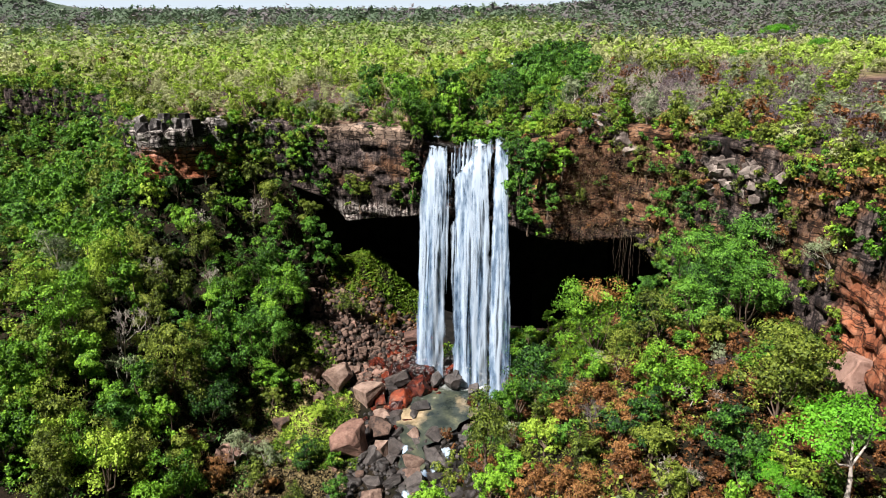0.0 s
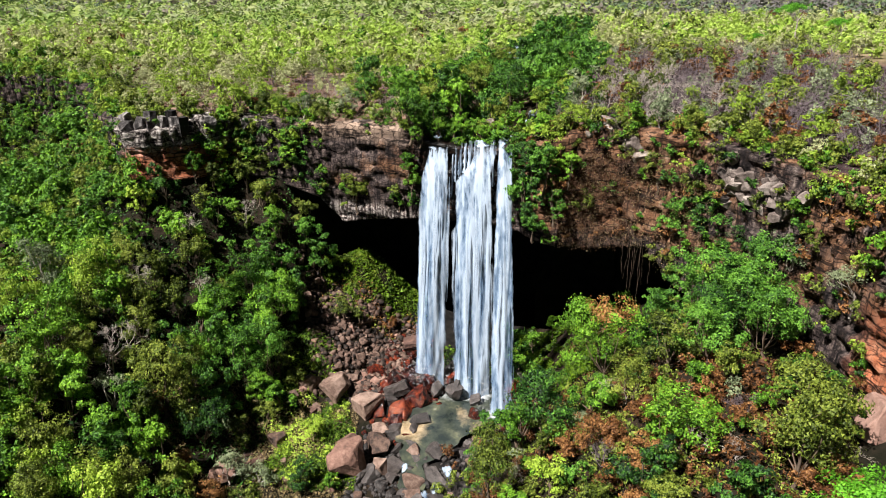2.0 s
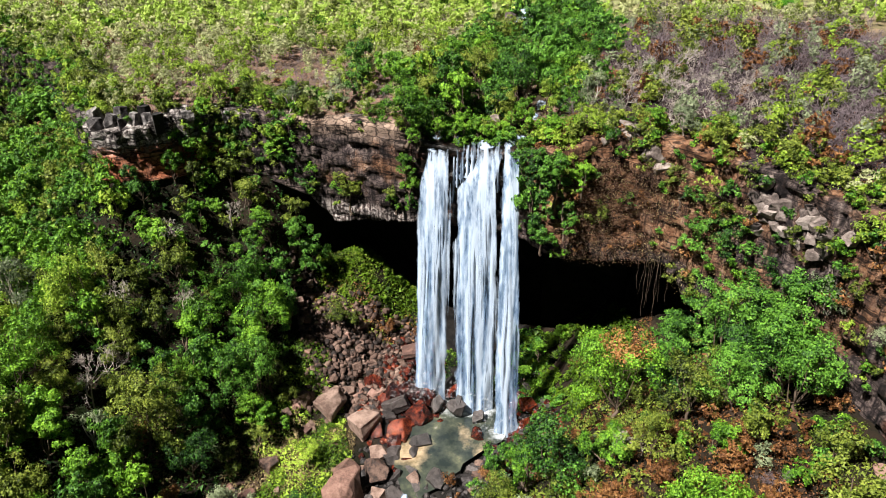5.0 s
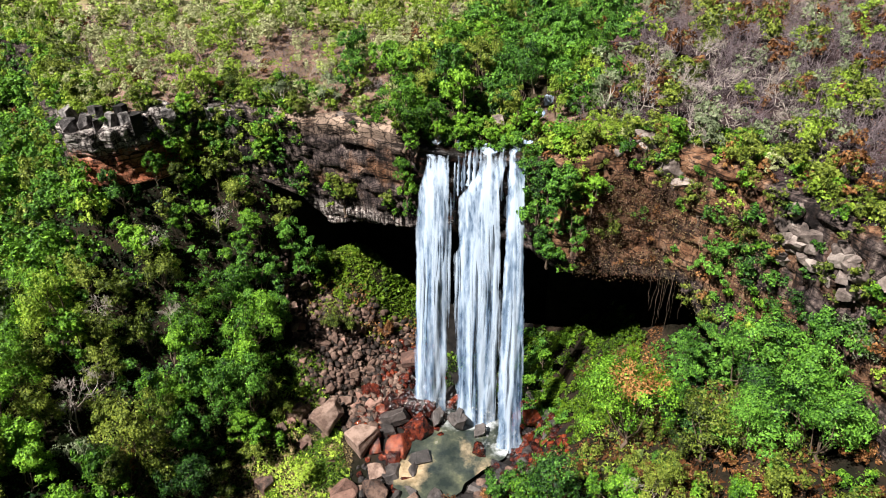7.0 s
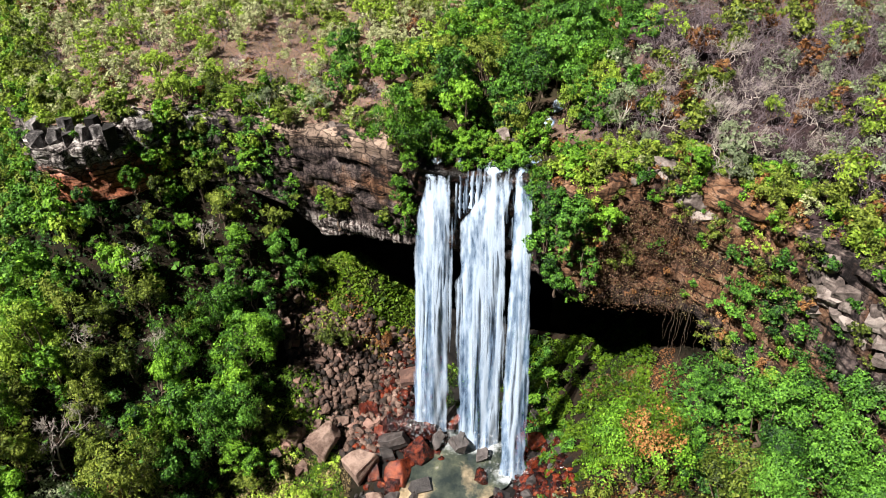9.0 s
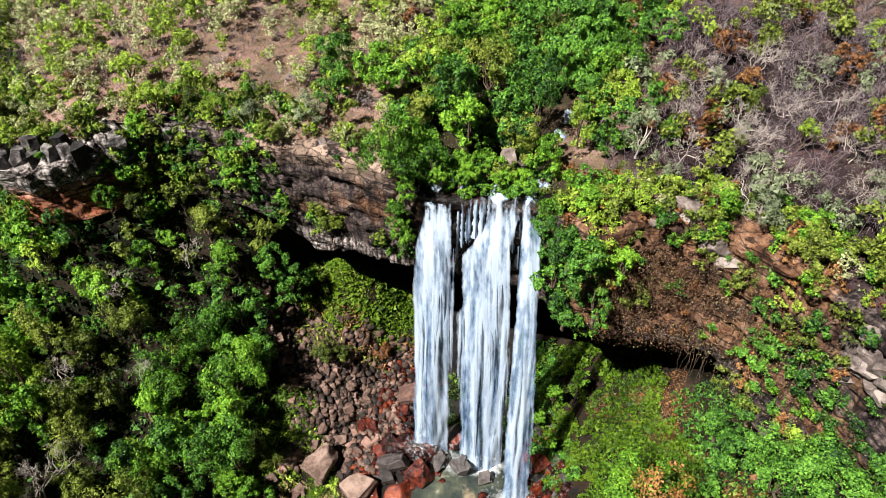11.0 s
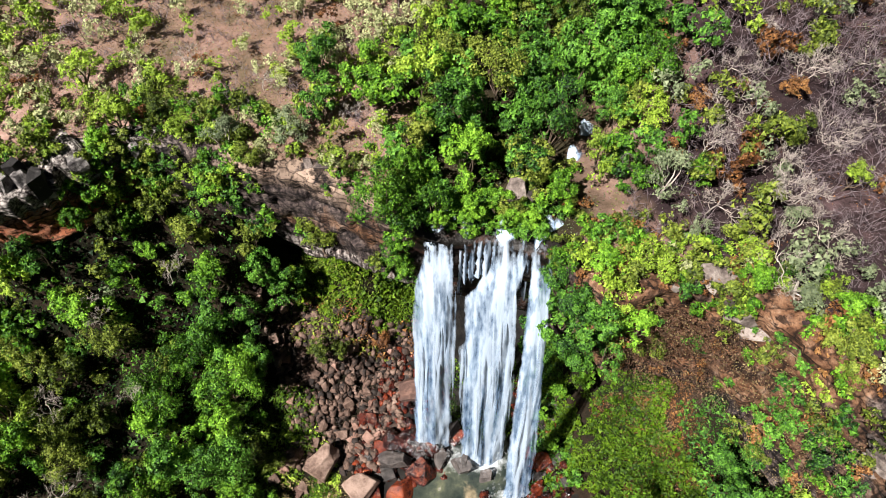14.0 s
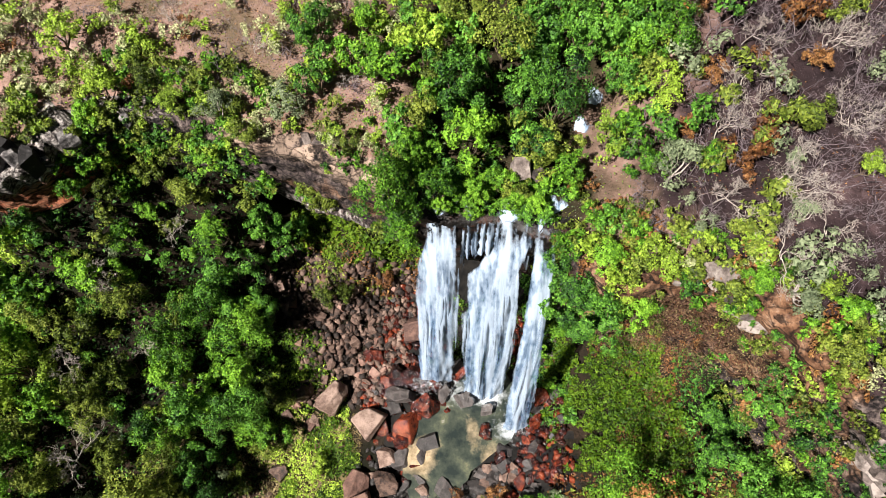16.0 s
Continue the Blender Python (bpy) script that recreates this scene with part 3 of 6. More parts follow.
def tube(path, r0, r1, sides=6):
    """A tapered limb along a path."""
    path = np.asarray(path, float)
    n = len(path)
    t = np.gradient(path, axis=0)
    t /= np.linalg.norm(t, axis=1, keepdims=True)
    a = np.cross(t, np.where(np.abs(t[:, :1]) > 0.9, [[0, 1, 0]], [[1, 0, 0]]))
    a /= np.linalg.norm(a, axis=1, keepdims=True)
    b = np.cross(t, a)
    r = np.linspace(r0, r1, n)[:, None, None]
    ang = np.linspace(0, 2 * math.pi, sides, endpoint=False)
    v = path[:, None] + r * (a[:, None] * np.cos(ang)[None, :, None] + b[:, None] * np.sin(ang)[None, :, None])
    i = np.arange(n * sides).reshape(n, sides)
    j = np.roll(i, -1, 1)
    f = np.stack([i[:-1], j[:-1], j[1:], i[1:]], -1).reshape(-1, 4)
    return v.reshape(-1, 3), f


def merge(pieces):
    vs, fs, o = [], [], 0
    for v, f in pieces:
        vs.append(v)
        fs.append(f + o)
        o += len(v)
    return np.vstack(vs), np.vstack(fs)


def limb_path(gen, a, b, bend=0.12, n=5):
    a, b = np.array(a, float), np.array(b, float)
    t = np.linspace(0, 1, n)[:, None]
    off = gen.normal(size=3) * np.linalg.norm(b - a) * bend
    return a + (b - a) * t + off * (4 * t * (1 - t)) * 0.6 + gen.normal(size=(n, 3)) * np.linalg.norm(b - a) * 0.05 * (t > 0) * (t < 1)


def bare_limbs(gen, height, spread, depth=4, r0=0.12, sides=5):
    """A leafless tree: a leaning trunk that forks and forks again into fine rising twigs."""
    out = []

    def grow(p, d, length, r, level):
        e = p + d * length
        out.append(tube(limb_path(gen, p, e, 0.32, 5 if level < 2 else 4 if level < 4 else 3), r, r * 0.6, sides if level == 0 else 4 if level < 2 else 3))
        if level < depth:
            for _ in range(3 if level != 1 else 4):
                nd = d * 0.7 + gen.normal(size=3) * spread + np.array([0, 0, 0.22])
                nd /= np.linalg.norm(nd)
                k = gen.uniform(0.5, 1.0)
                grow(p + d * length * k, nd, length * gen.uniform(0.55, 0.78), max(r * 0.56, 0.014), level + 1)

    d0 = np.array([gen.normal() * 0.2, gen.normal() * 0.2, 1.0])
    grow(np.array([0, 0, -0.3]), d0 / np.linalg.norm(d0), height * 0.38, r0, 0)
    return merge(out)


def thirds(piece):
    """Four-sided faces cut into triangles."""
    v, f = piece
    return v, np.vstack([f[:, [0, 1, 2]], f[:, [0, 2, 3]]])


def twig_bush(gen, height, radius, twigs):
    """A leafless shrub: crooked stems, crooked side branches on them and short fine twigs."""
    stems, p, w, ln = [], [], [], []
    for _ in range(gen.integers(3, 6)):
        a = gen.uniform(0, 2 * math.pi)
        out = radius * gen.uniform(0.3, 1.0)
        tip = np.array([math.cos(a) * out, math.sin(a) * out, height * gen.uniform(0.55, 1.0)])
        path = limb_path(gen, (gen.normal() * 0.1, gen.normal() * 0.1, -0.2), tip, 0.5, 5) + gen.normal(scale=0.2, size=(5, 3)) * np.array([[0], [1], [1], [1], [0]])
        stems.append(thirds(tube(path, 0.04, 0.016, 3)))
        for _ in range(6):
            q = path[gen.integers(1, 5)] + gen.normal(scale=0.05, size=3)
            d = gen.normal(size=3) + np.array([0, 0, 0.4])
            d /= np.linalg.norm(d)
            limb = limb_path(gen, q, q + d * gen.uniform(0.4, 0.95), 0.6, 3)
            side = np.cross(d, gen.normal(size=3))
            side *= 0.022 / np.linalg.norm(side)
            stems.append((np.vstack([limb[0] - side, limb[0] + side, limb[1] - side * 0.8, limb[1] + side * 0.8, limb[2]]), np.array([[0, 1, 3], [0, 3, 2], [2, 3, 4]])))
            for _ in range(max(1, twigs // 25)):
                p.append(limb[gen.integers(1, 3)])
                w.append(d + gen.normal(scale=0.8, size=3))
                ln.append(gen.uniform(0.25, 0.7))
    p, w, ln = np.array(p), np.array(w), np.array(ln)[:, None]
    w /= np.linalg.norm(w, axis=1, keepdims=True)
    side = np.cross(w, gen.normal(size=w.shape))
    side /= np.linalg.norm(side, axis=1, keepdims=True)
    tri = np.stack([p - side * 0.018, p + side * 0.018, p + w * ln], 1)
    return merge(stems + [(tri.reshape(-1, 3), np.arange(3 * len(tri)).reshape(-1, 3))])


def tree_kind(name, leaf, label, seed, radius, height, trunk_h, lobes, cards, size, top=None, bark=None, open_=0.0, flat=False):
    """One tree with its trunk and limbs and its crown of leaf sprays, standing at the origin; to be copied."""
    gen = np.random.default_rng(seed)
    root = new(name)
    root.empty_display_size = 0.3
    c, nrm, cs, rs = crown_cards(gen, radius, height - trunk_h, lobes, cards, size, open_, flat)
    c[:, 2] += trunk_h
    cs[:, 2] += trunk_h
    fork = np.array([gen.normal() * 0.25, gen.normal() * 0.25, trunk_h * 0.9])
    wood = [tube(limb_path(gen, (0, 0, -1.2), fork, 0.06, 6), 0.055 * height * 0.5 + 0.05, 0.11, 7)]
    for q in cs:
        wood.append(tube(limb_path(gen, fork, q, 0.15, 4), 0.10, 0.03, 5))
    part("trunk", mesh_of(name + "_trunk", *merge(wood), True), bark or BARK, root)
    v, f = leaf_tris(c, nrm, size, gen)
    me = mesh_of(name + "_crown", v, f)
    me.materials.append(LEAF[leaf])
    if top:
        me.materials.append(LEAF[top])
        hi = ((c[:, 2] > trunk_h + 0.62 * (height - trunk_h)) & (np.hypot(c[:, 0] + 0.3, c[:, 1] + 0.4) < 0.5 * radius) & (gen.uniform(size=len(c)) < 0.9)).astype(np.int32)
        me.polygons.foreach_set("material_index", hi)
    part("crown", me, None, root)
    return tagged(root, label, "tree")


def dead_kind(name, label, seed, height, spread, mat, depth=4, r0=0.12):
    gen = np.random.default_rng(seed)
    root = new(name)
    root.empty_display_size = 0.3
    part("trunk", mesh_of(name, *bare_limbs(gen, height, spread, depth, r0), False), mat, root)
    return tagged(root, label, "tree")


def sizes(kind, name, leaf, label, seed, radius, height, trunk_h, cards, size, variants, **more):
    """Small and large trees of one kind; the large ones have more, not larger, leaves."""
    for tag, k, n in (("", 1.0, 1.0), ("_large", 1.5, 1.5)):
        KINDS[kind + tag] = [tree_kind(name, leaf, label, seed + i + (500 if tag else 0), radius * k, height * k, trunk_h * k, 12 if not tag else 18, int(cards * n), size, **more) for i in range(variants)]


KINDS = {}
sizes("deep", "broadleaf_tree", "deep", "dark green broadleaf tree with a dense rounded crown", 11, 3.1, 7.5, 1.0, 3300, 0.17, 3)
sizes("bright", "broadleaf_tree", "bright", "bright green broadleaf tree with a full crown", 21, 3.0, 7.0, 0.9, 3200, 0.17, 3)
sizes("olive", "scrub_tree", "olive", "olive green scrub tree with a loose crown", 31, 2.7, 6.0, 0.8, 2500, 0.155, 3, open_=1)
sizes("lime", "scrub_tree", "lime", "yellow-green scrub tree with a thin crown", 41, 2.4, 5.2, 1.4, 1800, 0.145, 2, open_=1)
sizes("grey", "scrub_tree", "grey", "grey-green scrub tree with sparse leaves", 51, 2.5, 5.6, 1.2, 1500, 0.135, 2, open_=1, bark=BARK_PALE)
sizes("rust", "dry_bush", "rust", "rust-brown dry bush with withered leaves", 61, 2.1, 4.0, 0.2, 1700, 0.135, 3, open_=1)
sizes("flower", "flowering_tree", "bright", "green tree with an orange flowering top", 71, 4.2, 9.4, 1.2, 4800, 0.165, 1, top="orange")
KINDS["umbrella"] = [tree_kind("umbrella_tree", "vivid", "vivid green flat-topped tree with pale bent limbs", 75, 4.3, 10.5, 7.6, 14, 4600, 0.13, bark=BARK_PALE, flat=True)]
KINDS["dead"] = [dead_kind("bare_tree", "bleached leafless tree with forking pale branches", 81 + i, 6.8, 0.55, BARK_PALE, 5, 0.10) for i in range(4)]
KINDS["twig"] = [dead_kind("bare_tree", "grey-violet leafless tree with fine twigs", 91 + i, 5.0, 0.5, TWIG, 4, 0.09) for i in range(2)]
placed = {k: 0 for k in KINDS}


def plant(kind, x, y, ground_z, scale, turn, group, tall=1.0):
    if kind + "_large" in KINDS and scale > 1.15:
        kind, scale = kind + "_large", scale / 1.5
    ks = KINDS[kind]
    ob = ks[placed[kind] % len(ks)]
    m = pose(x, y, ground_z, 0, 0, turn)
    if placed[kind] < len(ks):
        ob.matrix_basis = m
        made = ob
    else:
        made = copy_thing(ob, m)
    made.scale = (scale, scale, scale * tall)
    placed[kind] += 1
    return tagged(made, group=group)


def flat_template(kind_leaf, seed, radius, height, base, lobes, cards, size, open_=0.0, up=0.0):
    gen = np.random.default_rng(seed)
    c, nrm, _, _ = crown_cards(gen, radius, height - base, lobes, cards, size, open_)
    c[:, 2] += base
    return leaf_tris(c, nrm + np.array([0, -0.4 * up, up]), size, gen)


def scatter_stuff(name, mat, templates, xyz, scale, gen, label, category):
    """Many plants joined into one object."""
    vs, fs, o = [], [], 0
    for (x, y, z), s in zip(xyz, scale):
        v, f = templates[gen.integers(len(templates))]
        a = gen.uniform(0, 2 * math.pi)
        ca, sa = math.cos(a) * s, math.sin(a) * s
        w = np.stack([v[:, 0] * ca - v[:, 1] * sa + x, v[:, 0] * sa + v[:, 1] * ca + y, v[:, 2] * s * gen.uniform(0.85, 1.2) + z], 1)
        vs.append(w)
        fs.append(f + o)
        o += len(v)
    ob = part(name, mesh_of(name, np.vstack(vs), np.vstack(fs)), mat)
    return tagged(ob, label, category, kind="stuff")


def spots(gen, x0, x1, y0, y1, spacing):
    """Jittered places over a rectangle."""
    xs, ys = np.arange(x0, x1, spacing), np.arange(y0, y1, spacing)
    X, Y = np.meshgrid(xs, ys)
    j = gen.uniform(-0.55, 0.55, (2, *X.shape)) * spacing
    return (X + j[0]).ravel(), (Y + j[1]).ravel()


# ---- single trees: x, y, foot height, size ----
GALLERY = {
    "bright": [(-4.8, 105.2, 33.8, 1.22), (1.9, 110.7, 33.3, 1.04), (-6.5, 118.4, 35.7, 1.07), (17.2, 119.3, 35.7, 0.87), (-3.6, 110.7, 34.4, 0.64), (4.4, 107.7, 32.3, 0.61), (-7.7, 122.2, 36.4, 0.73), (-1.1, 106.5, 33.3, 0.74), (-2.6, 107.3, 33.2, 0.6), (-1.9, 106.3, 31.8, 0.46), (0.2, 106.2, 31.6, 0.42), (2.3, 105.9, 31.4, 0.4), (0.9, 107.2, 32.6, 0.55), (2.6, 106.7, 32.3, 0.6), (5.9, 106.6, 32.4, 0.5), (7.8, 105.9, 33.0, 0.45), (10.8, 108.2, 33.1, 0.68), (3.5, 113.8, 33.4, 0.7), (-3.4, 104.6, 33.2, 0.62), (-0.6, 105.4, 33.4, 0.42), (1.4, 105.6, 33.3, 0.4)],
    "lime": [(16.2, 115.4, 35.6, 0.6), (-2.3, 120, 35.9, 1.15), (14.1, 111, 34, 0.97), (19, 114.8, 35.9, 0.93)],
    "olive": [(5.1, 120, 34.5, 1.38), (8, 110.6, 32.3, 1.05), (-2.6, 113.5, 34.5, 0.95), (-0.8, 117.4, 35.1, 0.78), (7, 106.9, 32.2, 0.57), (0.6, 122.8, 36.1, 0.91)],
    "deep": [(9.5, 114.4, 32.6, 1.25), (12.7, 119.7, 34.2, 1.08), (7.2, 110.2, 33.0, 0.8), (3.5, 116.6, 34, 0.98), (-11.6, 120.7, 36, 0.92), (-11.9, 116.6, 35.1, 0.82), (8.9, 122.9, 34.5, 0.78), (16.2, 116.6, 35, 0.67)],
    "grey": [(19.1, 107.1, 36.2, 0.96)],
    "flower": [(19.7, 120.6, 36.8, 0.83)],
}
UPLAND = {
    "lime": [(-31.9, 116.5, 34.4, 1.02), (-35.9, 121.9, 35.3, 1.08), (-25.4, 116, 34.6, 0.71), (-16.7, 122, 35.9, 0.52), (35.2, 106.6, 37, 0.74)],
    "grey": [(21.1, 102.1, 36.6, 0.6), (29.4, 102.7, 36.8, 0.6), (-21.5, 114.8, 34.4, 0.88), (-14.3, 115.3, 34.6, 0.9)],
    "olive": [(-8.8, 111, 34.5, 0.48), (30.8, 111.5, 37, 0.91), (-28.2, 118.1, 34.9, 0.65)],
    "bright": [(15.8, 112.4, 35.1, 0.55), (22.3, 108, 36.7, 0.52), (17.2, 108, 35.5, 0.64), (23.2, 108.3, 36.8, 0.52)],
    "dead": [(27.6, 105.5, 36.9, 1.26), (26.7, 114.9, 37, 1.08), (22.6, 104.7, 36.8, 0.99), (26.5, 98.8, 36.8, 0.98), (33.7, 117.8, 37.6, 1.05), (34.6, 110.6, 36.8, 1.01), (27, 120, 38, 0.84), (30.6, 100.8, 36.9, 0.9), (23.8, 110.6, 36.8, 0.75), (38.4, 104.6, 37, 0.95), (30.5, 108.3, 36.9, 0.8), (40.5, 113.5, 37.2, 1.0), (36.8, 98.6, 36.9, 0.8), (21.8, 121.8, 37.2, 0.8), (31.5, 124.5, 37.6, 0.9), (42, 121, 37.4, 0.9), (-18.2, 121.2, 35.7, 0.5), (-26.4, 125.4, 35.9, 0.5), (-10.0, 117.4, 35.2, 0.55), (47, 128, 37.6, 0.9), (54, 138, 38, 1.0)],
    "twig": [(16.1, 105.6, 35.4, 0.87), (17, 102.2, 35.8, 0.97)],
    "rust": [(33.5, 117.9, 37.6, 0.78), (24, 116.6, 37.2, 0.79), (21.5, 111.6, 36.6, 0.7), (30.2, 116.2, 37.2, 0.6)],
    "umbrella": [(77, 167, 38.4, 0.95), (85, 163, 38.2, 0.7), (62, 150, 38, 0.55)],
}
EASTLEDGE = {
    "deep": [(12.4, 97.6, 21.6, 0.8), (14.9, 95.9, 24.5, 0.75), (10.4, 100.6, 29.5, 0.7), (12.3, 99.8, 25.5, 0.86), (11.0, 99.2, 24.5, 0.95), (13.4, 96.6, 28.5, 1.0), (12.0, 98.2, 30.0, 0.8)],
    "bright": [(16.5, 96.2, 29.5, 0.7), (-4.6, 105.6, 25.5, 0.6), (-5.2, 105.8, 28.2, 0.6), (24.6, 97, 36.8, 0.58), (31.1, 94, 37.1, 0.6), (13.8, 100.2, 34.8, 0.64), (10.3, 102.1, 31.2, 0.59)],
    "lime": [(17, 99.2, 35.8, 0.89), (14.7, 98.2, 31.4, 0.87)],
    "olive": [(20.3, 97.3, 24.6, 0.98), (27.5, 92.9, 29.8, 1), (30, 91, 37.1, 0.86)],
    "grey": [(27.9, 96.0, 36.9, 0.9)],
}
WESTRIM = {
    "bright": [(-23.7, 114.4, 27.6, 0.89), (-34, 115.2, 32.1, 0.7), (-6.8, 108, 22.2, 0.55)],
    "olive": [(-18.6, 112.8, 34.2, 0.64), (-13.7, 111.3, 21.1, 0.95), (-22.9, 114.4, 16.8, 0.98), (-29.3, 115.9, 31.1, 0.77), (-15, 111.8, 23.7, 0.56), (-28.5, 115.7, 25.6, 0.81)],
}
EASTLOW = {
    "bright": [(11.6, 99.4, -0.5, 0.45), (13.8, 101.0, 1.6, 0.5), (16.8, 101.6, 3.8, 0.5), (12.6, 95.2, 0.6, 0.4)],
    "deep": [(28.5, 86, 13.5, 0.9), (30, 83.5, 15.5, 0.95), (28.6, 89.5, 12.5, 0.8), (30.2, 89.3, 23.9, 0.98), (31.6, 86.9, 25.6, 0.88), (30.6, 88.7, 17, 0.88)],
}
WESTWOOD = {
    "bright": [(-24.2, 101.9, 6.2, 0.99), (-29.4, 92, 3.5, 1.02), (-39, 104.8, 16.6, 1.06), (-26.1, 109.8, 15.8, 0.93), (-29.3, 103.1, 8.6, 1.21), (-38.2, 111.2, 25.1, 0.7), (-32.9, 111.5, 19.5, 0.56), (-34, 94.5, 7.3, 0.91), (-35.4, 108.1, 17.9, 0.79)],
    "dead": [(-38, 104, 19, 0.7), (-30.5, 108, 20, 0.6), (-42.5, 95, 15, 0.7), (-34.5, 97, 12.5, 0.55), (-24.5, 100.5, 9.5, 0.5)],
    "deep": [(-24.5, 106.5, 7.6, 1.1), (-23.0, 103.5, 4.6, 1.0), (-26.5, 104, 8.4, 1.1), (-20.3, 111.8, 8.9, 0.99), (-22.2, 111.3, 12.2, 0.91), (-26.9, 98.7, 5.5, 1), (-42.2, 108, 23, 0.83), (-31, 85.4, 0.5, 1.04), (-36.4, 88.9, 5.5, 0.91)],
    "lime": [(-45, 106.4, 20.7, 1.09), (-44.9, 95.9, 11.5, 0.92)],
    "olive": [(-36.1, 111.9, 23.5, 0.85), (-31.4, 114.1, 22.4, 0.92), (-33.1, 87.2, 2.7, 1.22), (-37.2, 102.6, 13.4, 1.28), (-45.5, 100.2, 14, 1.19), (-28.4, 112.4, 19.9, 0.97), (-42, 99.3, 12.5, 1.06), (-46, 83.4, 7.1, 1.24)],
}
WESTBANK = {
    "olive": [(-37.4, 95.1, 8.9, 1.1), (-41, 90.5, 8, 1.2), (-47.5, 88, 9.5, 1.3), (-39.5, 86.5, 5, 1.0), (-35.8, 82.2, 2, 1.78), (-43.6, 71.5, 3.7, 1.26), (-34.6, 68.6, -1.6, 1.35), (-32.7, 82.6, 0.3, 1.05), (-41.4, 62.5, 0.7, 1.31)],
    "bright": [(-36.9, 75.6, 1, 1.03), (-44.3, 77.3, 5.3, 1), (-34.1, 88.9, 4.3, 1.26), (-25.4, 99.9, 5.6, 1.42), (-49.8, 83.2, 8.6, 1.53), (-50.8, 74.7, 7.1, 1.06), (-46.8, 66.8, 4.2, 1.11), (-32.6, 98.7, 8.4, 1.33)],
    "lime": [(-47.4, 93.9, 11.3, 1.9), (-36.9, 64.8, -1.1, 1.8), (-55, 88, 11.3, 1.63)],
    "rust": [(-37.1, 81.7, 2.5, 1.09), (-36.7, 76.8, 1.2, 0.83)],
    "dead": [(-43.4, 84.7, 6.2, 1.38)],
    "deep": [(-27.8, 91.1, 2.2, 1.19)],
    "grey": [(-55.3, 95.1, 13, 1.66)],
}
EASTBANK = {
    "deep": [(35.1, 74.9, 17.7, 1.4), (34.2, 81.9, 21, 1.24), (28.4, 72.6, 16, 1.2), (31.5, 76, 17.5, 1.3), (33.5, 70, 18.5, 1.3), (33, 72.8, 18, 1.5), (11.2, 71, 7, 1.55), (30.5, 80.5, 17, 1.5),  (34.5, 76.5, 20, 1.5), (23.7, 49.2, 16.4, 0.95), (23.6, 45.8, 16, 0.76)],
    "bright": [(24.8, 66.3, 16.2, 0.79), (4.7, 57.4, 4.4, 0.87), (7.5, 58.6, 7.2, 0.77), (33.2, 55.4, 18.5, 0.86), (9.0, 74.5, 4.5, 0.9), (21.5, 58.2, 15.8, 1.3)],
    "olive": [(29.9, 55, 18, 1.73), (6.5, 72.9, 0.9, 1.16), (18.2, 45.5, 14.3, 0.8), (18.2, 51.2, 14.8, 0.86), (20, 68.8, 13.4, 1.18), (12.6, 54.6, 11.3, 0.9), (28.6, 66.5, 17.4, 0.94), (25, 73.5, 14.5, 1.6), (4.7, 63, 6.5, 1.5), (28.3, 51.8, 17.3, 1.7)],
    "rust": [(16.6, 56.6, 13.8, 1.06), (27, 59, 17.7, 0.83), (28.6, 55.9, 17.8, 0.86), (15, 62.8, 12.3, 1.28), (8.8, 53.7, 8.7, 1.04), (12.4, 49.4, 11.7, 1.21), (29.7, 48.3, 17.3, 1), (32.4, 85.5, 20, 1.1), (20.1, 64.2, 14.7, 1.02)],
    "lime": [(10.2, 60.2, 9.2, 1.02), (38.4, 72.8, 32.3, 1.12), (26, 44.4, 16.5, 0.92)],
    "dead": [(23.6, 57.2, 16.8, 0.84)],
    "grey": [(37.5, 75, 24.3, 1.4), (39.7, 67.4, 25.6, 1.18)],
    "umbrella": [(27.2, 39.8, 16, 1.02), (23.9, 41.6, 16.4, 0.5)],
    "flower": [(19.3, 79.8, 8.9, 1.5)],
}
EASTDRY = {
    "rust": [(15.4, 51.6, 13.3, 1), (16.7, 61.6, 13.5, 1.07), (15.9, 48.7, 13.6, 0.96), (18.5, 58.1, 14.9, 0.94), (14.6, 56.5, 12.5, 0.96), (31.4, 50.1, 17.7, 0.98), (12.7, 63.8, 10.2, 1.05), (10.6, 76.4, 3.5, 1.1), (10.4, 53, 10.1, 0.98), (21.2, 58.5, 15.9, 0.82), (21.9, 47.4, 15.9, 0.81), (29.1, 50.9, 17.6, 0.82), (27.3, 67.2, 16.9, 0.79), (23.2, 70.9, 14.3, 0.82)],
    "dead": [(7, 64, 4.9, 0.83), (18.4, 47.7, 14.7, 0.66), (19.8, 69.9, 12.9, 0.76), (33.1, 51.8, 18, 0.74)],
    "twig": [(14.9, 58.6, 12.9, 0.99), (27.9, 60.5, 17.9, 1.04)],
}
